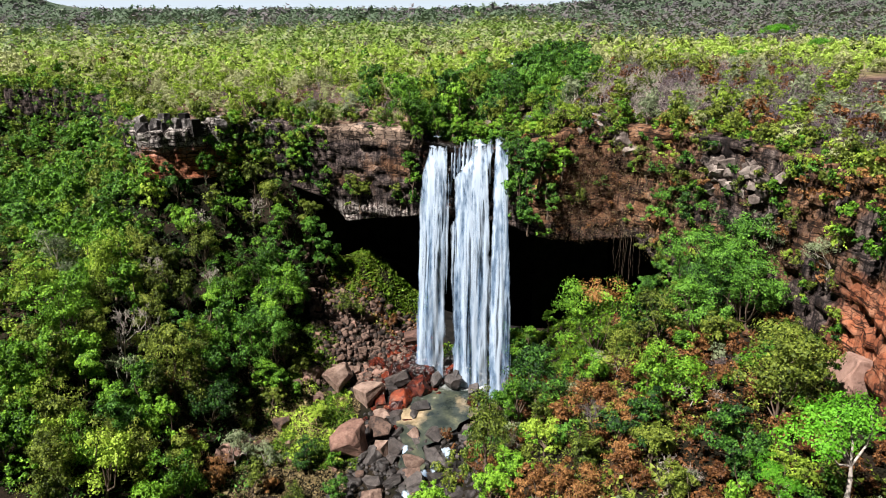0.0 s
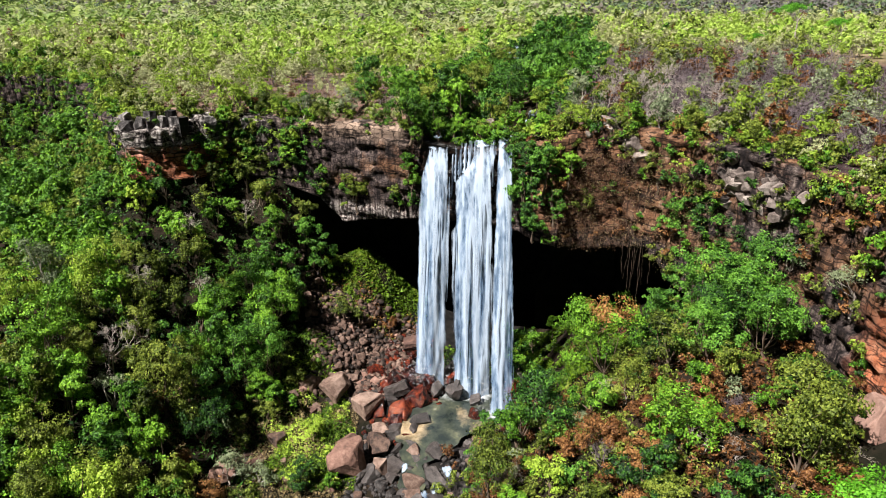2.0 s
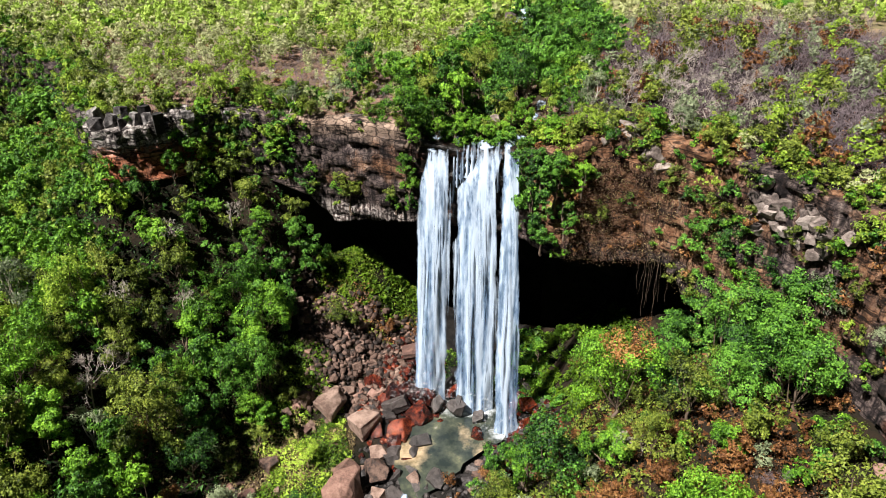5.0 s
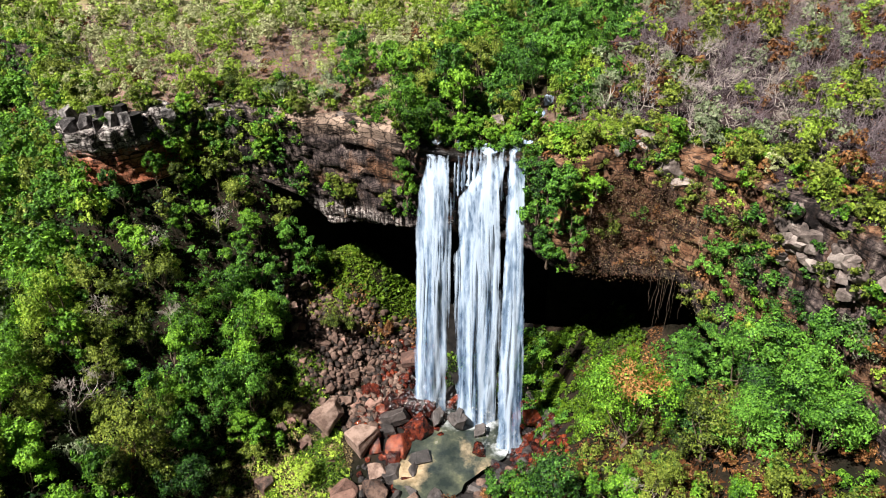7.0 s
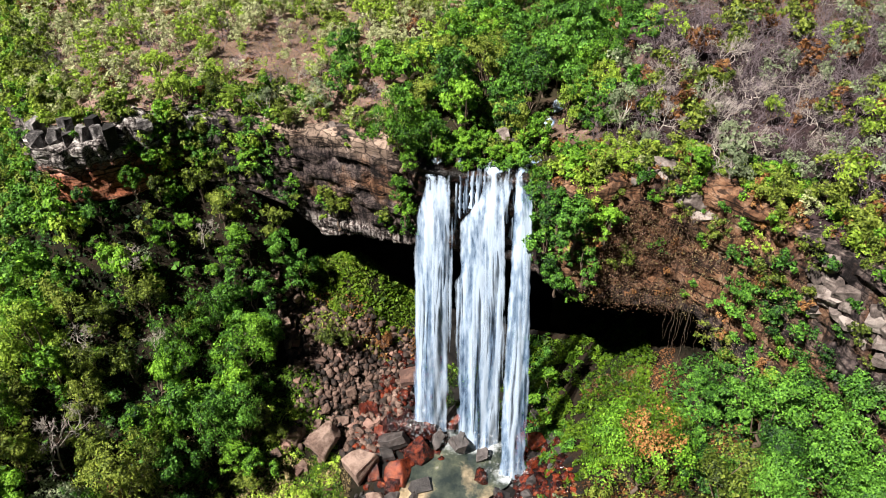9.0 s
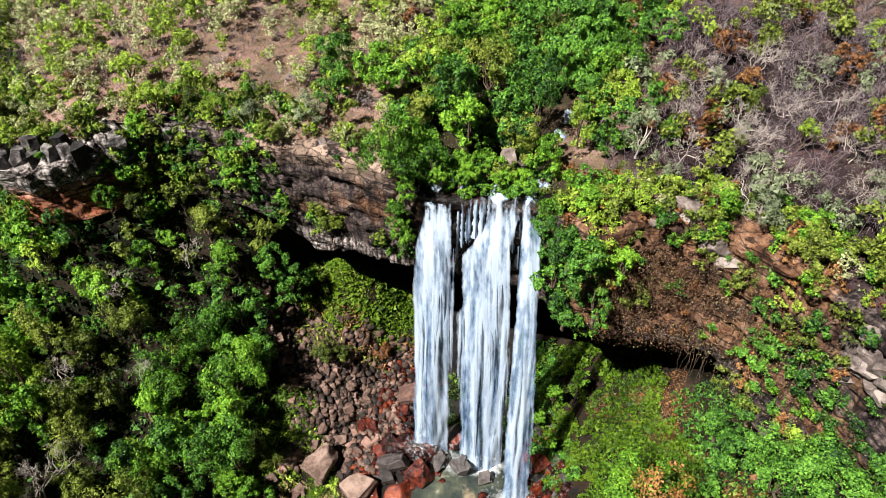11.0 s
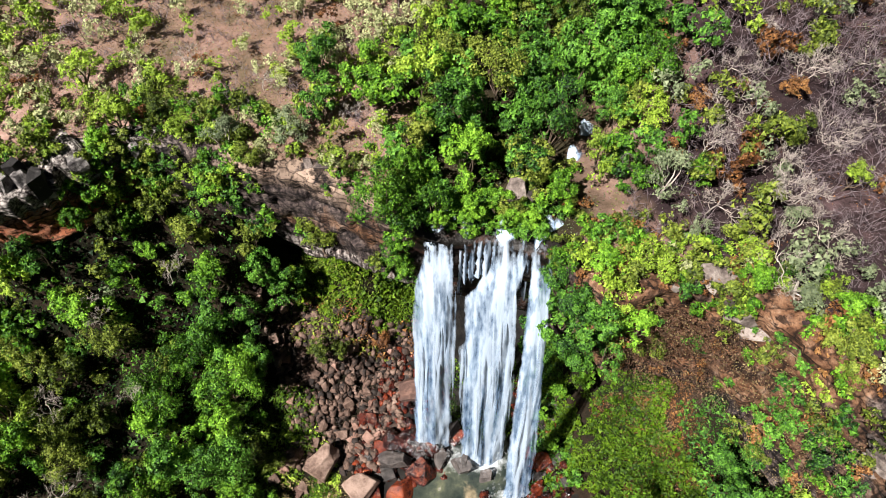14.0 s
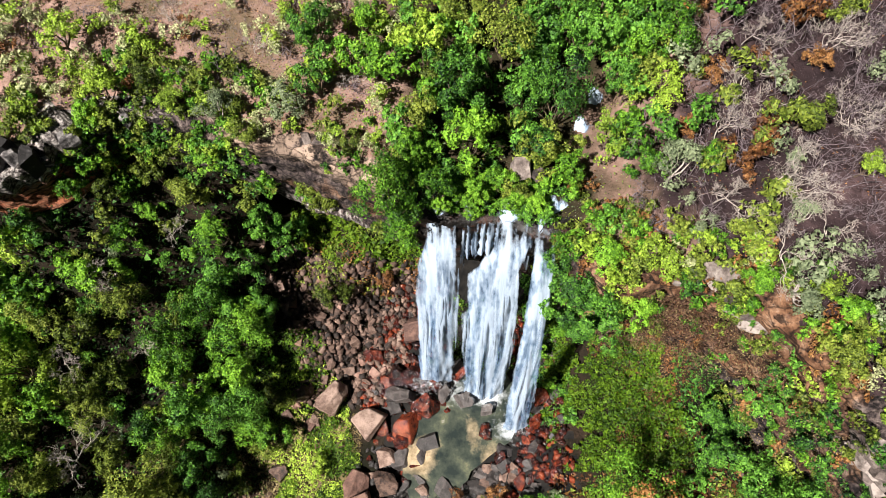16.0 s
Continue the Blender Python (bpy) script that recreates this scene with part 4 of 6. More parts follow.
WESTFLOOR = {
    "olive": [(-27.2, 83.5, -2.9, 0.91), (-24.3, 87.3, -2.3, 0.81), (-23.2, 71.7, -4.8, 0.93), (-17.8, 70.1, -5.1, 0.7), (-21.3, 93, -0.3, 0.7), (-13.4, 106.4, 2.5, 0.7), (-16.1, 105.9, 3.7, 0.83)],
    "rust": [(-28.3, 73.4, -4.5, 1.24), (-31.7, 77, -1.6, 0.9), (-21.8, 72.4, -4.8, 0.79), (-9, 109.1, 0.1, 0.92)],
    "lime": [(-30.4, 74.2, -3, 0.9), (-17.6, 85.3, -3.3, 0.75)],
    "deep": [(-17.1, 76, -4.4, 0.76), (-13.3, 71.5, -5.1, 0.59)],
    "bright": [(-23, 89.6, -1.6, 0.96), (-25.4, 89.9, 0.1, 0.85), (-14, 76.2, -4.5, 0.46)],
    "grey": [(-26.7, 77.1, -4.3, 1.12), (-22.8, 76.9, -4.4, 0.87)],
    "twig": [(-25.2, 77.8, -4.3, 1.1)],
}

GROUPS = {"trees along the stream above the falls": GALLERY, "scrub trees on the upland": UPLAND, "trees on the east ledges": EASTLEDGE, "trees under the east cliff": EASTLOW,
          "trees on the west rim": WESTRIM, "trees of the west wood": WESTWOOD, "trees on the west bank": WESTBANK, "trees on the east bank": EASTBANK,
          "dry growth on the east bank": EASTDRY, "bushes on the canyon floor": WESTFLOOR}
taken = []
_tg = np.random.default_rng(29)
for _name, _set in GROUPS.items():
    for _kind, _rows in _set.items():
        for _x, _y, _z, _s in _rows:
            plant(_kind, _x, _y, _z - 0.2, _s, _tg.uniform(0, 360), _name, 1.2 if _set in (WESTWOOD, WESTBANK, GALLERY) else 1.0)
            taken.append((_x, _y, 2.2 * _s))
taken = np.array(taken)


def free_of(x, y, slack=1.0):
    """True where no single tree already stands."""
    return (np.hypot(x[:, None] - taken[:, 0], y[:, None] - taken[:, 1]) > taken[:, 2] * slack).all(1)


def forest(gen):
    """Upland scrub and slope woods between and beyond the single trees."""
    T = {k: [flat_template(k, 100 + i, r, h, 0.3, 7, n, s, o) for i in range(4)] for k, r, h, n, s, o in
         (("deep", 2.6, 5.2, 640, 0.215, 0), ("bright", 2.5, 4.8, 590, 0.215, 0), ("olive", 2.2, 4.2, 450, 0.20, 1), ("lime", 2.0, 4.0, 390, 0.175, 1),
          ("grey", 2.0, 3.8, 300, 0.17, 1), ("straw", 2.1, 3.8, 330, 0.165, 1), ("rust", 1.7, 3.2, 320, 0.19, 1))}
    TW = [twig_bush(np.random.default_rng(130 + i), 2.6, 1.7, 85) for i in range(6)]
    for k, t in list(T.items()):          # the same kinds, coarser, beyond the stream's bend
        T["off_" + k] = [flat_template(k, 170 + i, 2.3, 4.2, 0.3, 7, len(t[0][1]) // 3, {"deep": 0.42, "bright": 0.4}.get(k, 0.33), 1) for i in range(3)]
    lists = {k: [] for k in (*T, "twig")}
    # upland, near to middle distance
    for x0, x1, y0, y1, sp in ((-85, 70, 50, 150, 1.9), (-125, 125, 150, 230, 2.9)):
        x, y = spots(gen, x0, x1, y0, y1, sp)
        d = rim_distance(x, y)
        ok = (d < -1.0) & (np.abs(x) < 0.66 * y + 6)
        x, y, d = x[ok], y[ok], d[ok]
        ok = free_of(x, y, 0.8) & (np.hypot(x - 15.5, y - 158) > 5) & (np.hypot(x - 14.2, y - 116.2) > 1.8) & (np.hypot(x - 13, y - 113.6) > 1.8)
        x, y, d = x[ok], y[ok], d[ok]
        z = upland_z(x, y)
        gal = np.exp(-((x - stream_x(y) + 2) / np.interp(y, [105, 125, 160, 200], [12, 14, 9, 6])) ** 2)
        bald = 1.1 * np.exp(-((x + 23) / 13) ** 2 - ((y - 127) / 9) ** 2) + np.exp(-((x - 33) / 9) ** 2 - ((y - 99) / 5) ** 2) + np.exp(-((x + 10) / 3.5) ** 2 - ((y - 114.5) / 4) ** 2)
        dry = value_noise(x, y, 26, 21, 3) + 0.45 * smooth(14, 30, x) * (1 - smooth(140, 190, y)) + 0.12 * smooth(150, 115, y)
        pick, thin = gen.uniform(0, 1, len(x)), gen.uniform(0, 1, len(x))
        for i in range(len(x)):
            if thin[i] < 0.85 * bald[i] and x[i] < 16:
                if thin[i] > 0.06 and not -14 < x[i] < -6:
                    lists["twig" if pick[i] < 0.75 else "straw" if pick[i] < 0.9 else "lime"].append((x[i], y[i], z[i] - 0.3, gen.uniform(0.35, 0.8)))
                continue
            if (x[i] > 16 and thin[i] < 0.5 * bald[i]) or (y[i] < 150 and x[i] < 16 and gal[i] < 0.3 and thin[i] < 0.08):
                continue
            edge = d[i] > -5
            if gal[i] > 0.38 + 0.3 * (pick[i] - 0.5):
                k = "deep" if pick[i] < 0.6 else "bright" if pick[i] < 0.8 else "olive"
                s = gen.uniform(0.7, 1.25)
                if y[i] < 150 and thin[i] < 0.42:
                    if thin[i] < 0.10 and d[i] < -4:
                        plant(k, x[i], y[i], z[i] - 0.2, gen.uniform(0.75, 1.1), gen.uniform(0, 360), "trees along the stream above the falls", 1.2)
                    continue
            elif x[i] > 16 and y[i] < 145 and not edge:
                k = "twig" if pick[i] < 0.74 else "grey" if pick[i] < 0.83 else "lime" if pick[i] < 0.86 else "olive" if pick[i] < 0.93 else "rust"
                s = gen.uniform(0.8, 1.5)
            elif dry[i] > 0.2:
                k = "twig" if pick[i] < 0.32 else "straw" if pick[i] < 0.66 else "lime" if pick[i] < 0.92 else "olive" if pick[i] < 0.97 else "rust"
                s = gen.uniform(0.7, 1.3)
            elif dry[i] > -0.1:
                k = "straw" if pick[i] < 0.36 else "lime" if pick[i] < 0.78 else "twig" if pick[i] < 0.92 else "olive"
                s = gen.uniform(0.7, 1.3)
            else:
                k = "lime" if pick[i] < 0.62 else "bright" if pick[i] < 0.66 else "olive" if pick[i] < 0.74 else "straw"
                s = gen.uniform(0.7, 1.25)
            if edge:
                k = "olive" if k == "twig" and pick[i] < 0.4 else k
                s *= 0.72
                k = "olive" if x[i] > 13 and k == "lime" and pick[i] > 0.35 else k
            lists["off_" + k if y[i] > 150 and k != "twig" else k].append((x[i], y[i], z[i] - 0.3, s))
    # slopes below the rim
    x, y = spots(gen, -100, 40, 40, 152, 2.1)
    d = rim_distance(x, y)
    dx = x - stream_x(y)
    ok = (d > 0.6) & (np.abs(x) < 0.68 * y + 6) & ~((dx > -25) & (dx < 3.5) & (y > 60)) & ~((x > -23) & (x < 27) & (y > 82)) & ~((x > 33.5) & (y > 51) & (y < 62)) & (d < 75)
    x, y, d = x[ok], y[ok], d[ok]
    ok = free_of(x, y, 0.75)
    x, y, d = x[ok], y[ok], d[ok]
    ok = gen.uniform(0, 1, len(x)) < np.where(x < -45, 0.85, np.where(x < -20, 0.6, np.where((x > 18) & (y > 76), 0.3, 0.75)))
    x, y, d = x[ok], y[ok], d[ok]
    z = valley_z(x, y, d)
    pick, nz = gen.uniform(0, 1, len(x)), value_noise(x, y, 14, 33, 3)
    singles = 0
    for i in range(len(x)):
        if x[i] < -42 and pick[i] > 0.3:
            k = "bright" if pick[i] < 0.5 else "lime" if pick[i] < 0.66 else "olive" if pick[i] < 0.95 else "rust"
        elif x[i] < 0:
            k = "deep" if pick[i] < 0.24 + 0.32 * nz[i] else "bright" if pick[i] < 0.66 else "olive" if pick[i] < 0.93 else "grey" if pick[i] < 0.97 else "rust"
        elif x[i] > 20 and y[i] > 74:
            k = "deep" if pick[i] < 0.6 else "olive"
        else:
            k = "rust" if pick[i] < 0.55 + 0.5 * nz[i] else "olive" if pick[i] < 0.74 else "deep" if pick[i] < 0.84 else "bright" if pick[i] < 0.90 else "grey"
        s = gen.uniform(0.5, 1.05) * (1.2 if x[i] < 0 else 1.0)
        if singles < 110 and s > 0.98 and -52 < x[i] < 34 and y[i] < 112:
            plant(k, x[i], y[i], z[i] - 0.3, s, gen.uniform(0, 360), "trees on the canyon slopes", 1.3 if x[i] < 0 else 1.0)
            singles += 1
        else:
            lists[k].append((x[i], y[i], z[i] - 0.5, s))
    x, y = spots(gen, -100, -46, 70, 152, 2.3)
    d = rim_distance(x, y)
    ok = (d > 0.4) & (d < 17) & (np.abs(x) < 0.68 * y + 6)
    for px, py, pz in zip(x[ok], y[ok], valley_z(x[ok], y[ok], d[ok])):
        lists["bright" if gen.uniform() < 0.4 else "deep" if gen.uniform() < 0.4 else "olive" if gen.uniform() < 0.6 else "lime"].append((px, py, pz - 0.3, 0.5 * 3.2 ** gen.uniform()))
    words = {"deep": "dark green broadleaf wood on slopes and along the stream", "bright": "bright green broadleaf scrub", "olive": "olive green scrub",
             "lime": "yellow-green dry-season scrub", "grey": "sparse grey-green scrub", "straw": "pale dry-season scrub with thin crowns", "rust": "rust-brown withered scrub", "twig": "grey-violet leafless scrub"}
    for k, rows in lists.items():
        if not rows:
            continue
        a = np.array(rows)
        if k == "twig":
            scatter_stuff("leafless_scrub", TWIG, TW, a[:, :3], a[:, 3], gen, words[k], "scrub")
        else:
            scatter_stuff("scrub", LEAF[{"off_lime": "hazed_lime", "off_straw": "hazed_straw"}.get(k, k.replace("off_", ""))], T[k], a[:, :3], a[:, 3], gen, words[k.replace("off_", "")], "scrub")


forest(np.random.default_rng(3))
for _kind, _trees in KINDS.items():
    for _tree in _trees[placed[_kind]:]:            # kinds that were not wanted
        for _o in (*_tree.children_recursive, _tree):
            bpy.data.objects.remove(_o)


def cliff_growth(gen):
    """Bushes rooted in the ledges of the face and along its edge."""
    T = {k: [flat_template(k, 140 + i, 1.5, 2.6, -0.6, 6, n, 0.165, 1) for i in range(3)] for k, n in (("deep", 280), ("bright", 280), ("olive", 260), ("lime", 220), ("rust", 170))}
    lists = {k: [] for k in T}
    t = np.gradient(rim_line, axis=0)
    t /= np.linalg.norm(t, axis=1, keepdims=True)
    inward = np.stack([t[:, 1], -t[:, 0]], 1)
    for i in range(len(rim_line)):
        x, y = rim_line[i]
        if not (-95 < x < 46 and y > 45):
            continue
        if -3.0 < x < 9.0:
            for _ in range(gen.poisson(2.6)):
                q = rim_line[i] - inward[i] * gen.uniform(1.2, 6.0)
                lists["bright" if gen.uniform() < 0.6 else "deep"].append((q[0], q[1], float(upland_z(*q)), gen.uniform(0.5, 1.1)))
            continue
        dens = float(np.interp(x, [-95, -52, -47, -39, -36, -24, -20, -18, -7, -4, 8, 9.5, 15, 17, 23, 25, 28, 30, 40], [5.0, 5.0, 0.2, 0.3, 2.6, 2.6, 2.2, 0.35, 0.4, 1.2, 0, 2.6, 2.4, 1.3, 1.1, 1.6, 1.6, 2.2, 2.2]))
        top, low = float(upland_z(x, y)), float(cliff_base(x)) + 1.0
        if x < -47:
            low = 20.0
        for _ in range(gen.poisson(dens)):
            h = gen.uniform(0, 1)
            if x > 34 and 52 < y < 62 and h < 0.7:
                continue
            if -48 < x < -38 and h > 0.15:
                continue
            z = low + (top - low) * h
            p = gen.uniform()
            k = "deep" if p < 0.3 else "bright" if p < 0.55 else "olive" if p < 0.82 else "lime" if p < 0.9 or x < 0 else "rust"
            if 15.5 < x < 24.5 and h < 0.7 and gen.uniform() < 0.6:
                k = "rust"
            q = rim_line[i] + inward[i] * (gen.uniform(0.2, 1.0) + float(np.interp(x, [-30, -24, 10, 16, 30], FACE_LEAN)) * (1 - h))
            lists[k].append((q[0], q[1], z - 0.3, gen.uniform(0.5, 1.25)))
        for _ in range(gen.poisson(3.0 if x < -49 else 0.25 if -48 < x < -38 else 2.4 if -34 < x < -18 else 0.5 if x < -8.5 else 1.7 if x < 27 else 1.7)):
            p = gen.uniform()
            k = "olive" if p < 0.4 else "lime" if p < 0.65 else "bright" if p < 0.85 or x < 0 else "rust"
            q = rim_line[i] - inward[i] * gen.uniform(0.0 if not -3 < x < 9.8 else 1.5, 6.0)
            lists[k].append((q[0], q[1], float(upland_z(*q)), gen.uniform(0.5, 1.35)))
    for k, rows in lists.items():
        a = np.array(rows)
        scatter_stuff("cliff_bushes", LEAF[k], T[k], a[:, :3], a[:, 3], gen, "bushes rooted in the ledges and edge of the cliff", "bush")


cliff_growth(np.random.default_rng(31))


def dry_vines(gen, name, mat, label, count, x0, x1, size):
    """Withered creepers that cling to the face of the cliff."""
    t = np.gradient(rim_line, axis=0)
    t /= np.linalg.norm(t, axis=1, keepdims=True)
    ids = np.nonzero((rim_line[:, 0] > x0) & (rim_line[:, 0] < x1) & (rim_line[:, 1] > 70))[0]
    i = gen.choice(ids, count)
    x, y = rim_line[i].T
    h = gen.uniform(0, 1, count)
    top, low = upland_z(x, y), cliff_base(x) + 0.3
    keep = value_noise(x + y, h * 12, 3.0, 43) + 0.35 - 0.4 * h > 0
    off = gen.uniform(-0.2, 1.7, count) + np.interp(x, [-30, -24, 10, 16, 30], FACE_LEAN) * (1 - h)
    p = np.stack([x + t[i, 1] * off, y - t[i, 0] * off, low + (top - low) * h], 1) + gen.normal(scale=0.2, size=(count, 3))
    tagged(part(name, mesh_of(name, *leaf_tris(p[keep], gen.normal(size=(int(keep.sum()), 3)) + np.array([0, -0.5, 0.3]), size, gen)), mat), label, "creepers", kind="stuff")


dry_vines(np.random.default_rng(47), "dry_vines", LEAF["vine"], "withered brown creepers on the ochre cliff face", 12000, 15.0, 26.0, 0.11)
dry_vines(np.random.default_rng(48), "dry_vines", LEAF["hay"], "straw-coloured dead creepers on the cliff face", 8000, 14.0, 33.0, 0.10)


def upland_litter(gen, name, mat, label, count, size, keep, lift, area=(-75, 66, 60, 165)):
    """Dry tufts and fallen leaves over the upland."""
    x, y = gen.uniform(*area[:2], count), gen.uniform(*area[2:], count)
    ok = (rim_distance(x, y) < -1.5) & (np.abs(x) < 0.68 * y + 6) & keep(x, y)
    x, y = x[ok], y[ok]
    z = upland_z(x, y) + lift * gen.uniform(0.1, 1, len(x)) ** 2
    nrm = gen.normal(size=(len(x), 3)) * 0.8 + np.array([0, 0, 0.8])
    tagged(part(name, mesh_of(name, *leaf_tris(np.stack([x, y, z], 1), nrm, size, gen)), mat), label, "undergrowth", kind="stuff")


_ug = np.random.default_rng(37)
upland_litter(_ug, "dry_grass", LEAF["grey"], "dry grey-green grass tufts on the upland", 60000, 0.12, lambda x, y: value_noise(x, y, 7, 51) > -0.02, 0.5)
upland_litter(_ug, "fallen_twigs", TWIG, "grey fallen twigs on the bare upland soil", 60000, 0.05, lambda x, y: (value_noise(x, y, 5, 71) > -0.25), 0.3)
upland_litter(_ug, "leaf_litter", LEAF["rust"], "reddish-brown fallen leaves on the upland", 40000, 0.13, lambda x, y: value_noise(x, y, 6, 57) > 0.05, 0.25)
upland_litter(_ug, "low_scrub", LEAF["lime"], "low yellow-green undergrowth on the upland", 50000, 0.13, lambda x, y: (value_noise(x, y, 6, 61) > 0.02) & (x < 18 + 6 * value_noise(x, y, 8, 3)), 0.8)

BALD = (-42, -6, 114, 140)
upland_litter(_ug, "leaf_litter", LEAF["rust"], "reddish-brown fallen leaves on bare soil", 9000, 0.09, lambda x, y: value_noise(x, y, 3, 77) > -0.25, 0.15, BALD)
upland_litter(_ug, "leaf_litter", LEAF["hay"], "straw-coloured litter on bare soil", 9000, 0.09, lambda x, y: value_noise(x, y, 4, 83) > -0.15, 0.2, BALD)
upland_litter(_ug, "fallen_twigs", TWIG, "grey fallen twigs on bare soil", 20000, 0.07, lambda x, y: value_noise(x, y, 4, 89) > -0.35, 0.35, BALD)


def far_woods(gen):
    """Canopy out to the far distance, in ever larger clumps."""
    T = [flat_template("far", 160 + i, 2.6, 4.0, 0.2, 8, 32, 0.74, 0, 1.5) for i in range(4)]
    sets = {"hill_lime": [], "hill_straw": [], "far_dusk": [], "olive": [], "haze_blue": [], "haze_lilac": []}
    for y0, y1, sp, sc in ((228, 330, 5.0, 1.0), (330, 520, 7.0, 1.35), (520, 900, 12.0, 2.2), (900, 2000, 30.0, 4.5)):
        x, y = spots(gen, -0.7 * y1, 0.7 * y1, y0, y1, sp)
        ok = np.abs(x) < 0.68 * y + 10
        x, y = x[ok], y[ok]
        z = upland_z(x, y)
        n = value_noise(x, y * 0.5, 60, 41, 3)
        pick = gen.uniform(0, 1, len(x))
        for i in range(len(x)):
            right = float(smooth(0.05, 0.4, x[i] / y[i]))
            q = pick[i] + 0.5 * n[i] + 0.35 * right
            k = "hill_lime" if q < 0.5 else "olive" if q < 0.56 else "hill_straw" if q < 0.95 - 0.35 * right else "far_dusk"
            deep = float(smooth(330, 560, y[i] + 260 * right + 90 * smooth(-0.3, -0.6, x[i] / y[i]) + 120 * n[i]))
            # Farther out, trees take the leaf colours that have haze mixed in.
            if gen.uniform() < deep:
                k = "haze_lilac" if gen.uniform() < 0.28 + 0.4 * right else "haze_blue"
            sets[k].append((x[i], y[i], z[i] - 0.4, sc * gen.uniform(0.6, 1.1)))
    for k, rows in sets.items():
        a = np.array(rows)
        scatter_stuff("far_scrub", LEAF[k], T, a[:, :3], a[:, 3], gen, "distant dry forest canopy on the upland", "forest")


far_woods(np.random.default_rng(5))

# ---- water ----


def water_mat(name, lo, hi):
    """White falling water: long streaks, thinning to clear at its ragged sides."""
    k = Mat(name)
    f = k.noise(0.9, 3.0, 0.5, (1.15, 0.3, 0.05))
    g = k.noise(2.4, 5.0, 0.6, (1.0, 0.7, 0.24))
    s = k.math("ADD", k.math("MULTIPLY", f, 0.74), k.math("MULTIPLY", g, 0.26))
    k.base(k.ramp(s, [(0.34, (0.070, 0.135, 0.25)), (0.43, (0.175, 0.255, 0.37)), (0.54, (0.35, 0.43, 0.53))]), 0.8, 0.15)
    body = k.t.nodes.new("ShaderNodeAttribute")
    body.attribute_name = "thickness"
    a = k.math("ADD", s, k.math("MULTIPLY", k.math("SUBTRACT", body.outputs["Fac"], 1.0), 0.34))
    k.link(k.ramp(a, [(lo, (0.0,) * 3), (0.5 * (lo + hi), (0.6,) * 3), (hi, (0.95,) * 3)]), k.bsdf.inputs["Alpha"])
    k.bump(s, 0.5, 0.3)
    return k.m


def thick(me, values):
    """How dense the water is, corner by corner of the sheet."""
    me.attributes.new("thickness", "FLOAT", "POINT").data.foreach_set("value", np.asarray(values, np.float32).ravel())
    return me


FALL, SPRAY = water_mat("falling_water", 0.27, 0.50), water_mat("loose_water", 0.38, 0.60)


def drop_line(t, lip_y, lip_z, base_y, base_z):
    """Out and down from the lip, as a jet falls."""
    return lip_y + (base_y - lip_y) * np.sqrt(t), lip_z + (base_z - lip_z) * t


def fall_body(gen, x0, x1, b0, b1, lip_y, lip_z, base_y, base_z, spout=None, slant=0.0):
    """The sheet of one stream, waved and ragged at its sides."""
    n, m = 70, 26
    t, u = np.linspace(0, 1, n) ** 1.2, np.linspace(0, 1, m)
    T, U = np.meshgrid(t, u, indexing="ij")
    sd = gen.integers(100)
    rag = 0.45 * value_noise(T * 34, U * 0, 2.2, sd) * np.sign(U - 0.5) * np.abs(2 * U - 1) ** 3
    X = (x0 + (x1 - x0) * U) * (1 - T) + (b0 + (b1 - b0) * U) * T + rag * (0.3 + T)
    Y, Z = drop_line(T, lip_y, lip_z, base_y, base_z)
    if spout:
        near = 1 - smooth(0.0, 0.13, T)
        X = X * (1 - near) + (spout[0] + (spout[1] - spout[0]) * U) * near
    Z = Z - slant * (1 - U) * smooth(0.0, 0.05, T) * (1 - T) ** 2
    Y = Y - 0.9 * (1 - (2 * U - 1) ** 2) * (0.3 + 0.7 * T) + 0.55 * value_noise(X, Z * 0.12, 0.9, sd + 3) * (0.25 + T)
    Z = Z + 0.5 * value_noise(X, Z * 0, 1.0, sd + 5) * (1 - T) ** 8
    edge = smooth(0.0, 0.16, np.minimum(U, 1 - U)) * (0.5 + 0.5 * smooth(0.0, 0.05, T)) - 0.2 * (1 - smooth(0.04, 0.4, T))
    return thick(mesh_of("fall_body", np.stack([X, Y, Z], -1).reshape(-1, 3), grid_faces(n, m), True), edge)


def fall_strands(gen, x0, x1, b0, b1, lip_y, lip_z, base_y, base_z, strands):
    """Loose strands hanging in front of the sheet."""
    out = []
    for i in range(strands):
        u = gen.uniform(0.06, 0.94)
        w = gen.uniform(0.3, 0.9)
        t0 = gen.uniform(0.08, 0.7)
        t1 = min(1.0, t0 + gen.uniform(0.15, 0.5))
        t = np.linspace(t0, t1, 14)
        yy, zz = drop_line(t, lip_y, lip_z, base_y, base_z)
        yy = yy - 1.0 * (1 - (2 * u - 1) ** 2) - gen.uniform(0.0, 0.6)
        xc = (x0 + (x1 - x0) * u) * (1 - t) + (b0 + (b1 - b0) * u) * t + 0.1 * np.sin(t * 9 + gen.uniform(0, 6))
        ww = w * np.clip(np.minimum((t - t0) / (t1 - t0) * 6 + 0.1, (t1 - t) / (t1 - t0) * 3 + 0.05), 0, 1)
        prof = np.linspace(-0.5, 0.5, 7)
        v = np.stack([xc[:, None] + ww[:, None] * prof, yy[:, None] - 0.6 * ww[:, None] * (0.25 - prof ** 2), np.repeat(zz[:, None], 7, 1)], -1)
        out.append((v.reshape(-1, 3), grid_faces(14, 7)))
    return thick(mesh_of("fall_strands", *merge(out), True), np.tile([0.0, 0.45, 0.85, 1.0, 0.85, 0.45, 0.0], 14 * strands))


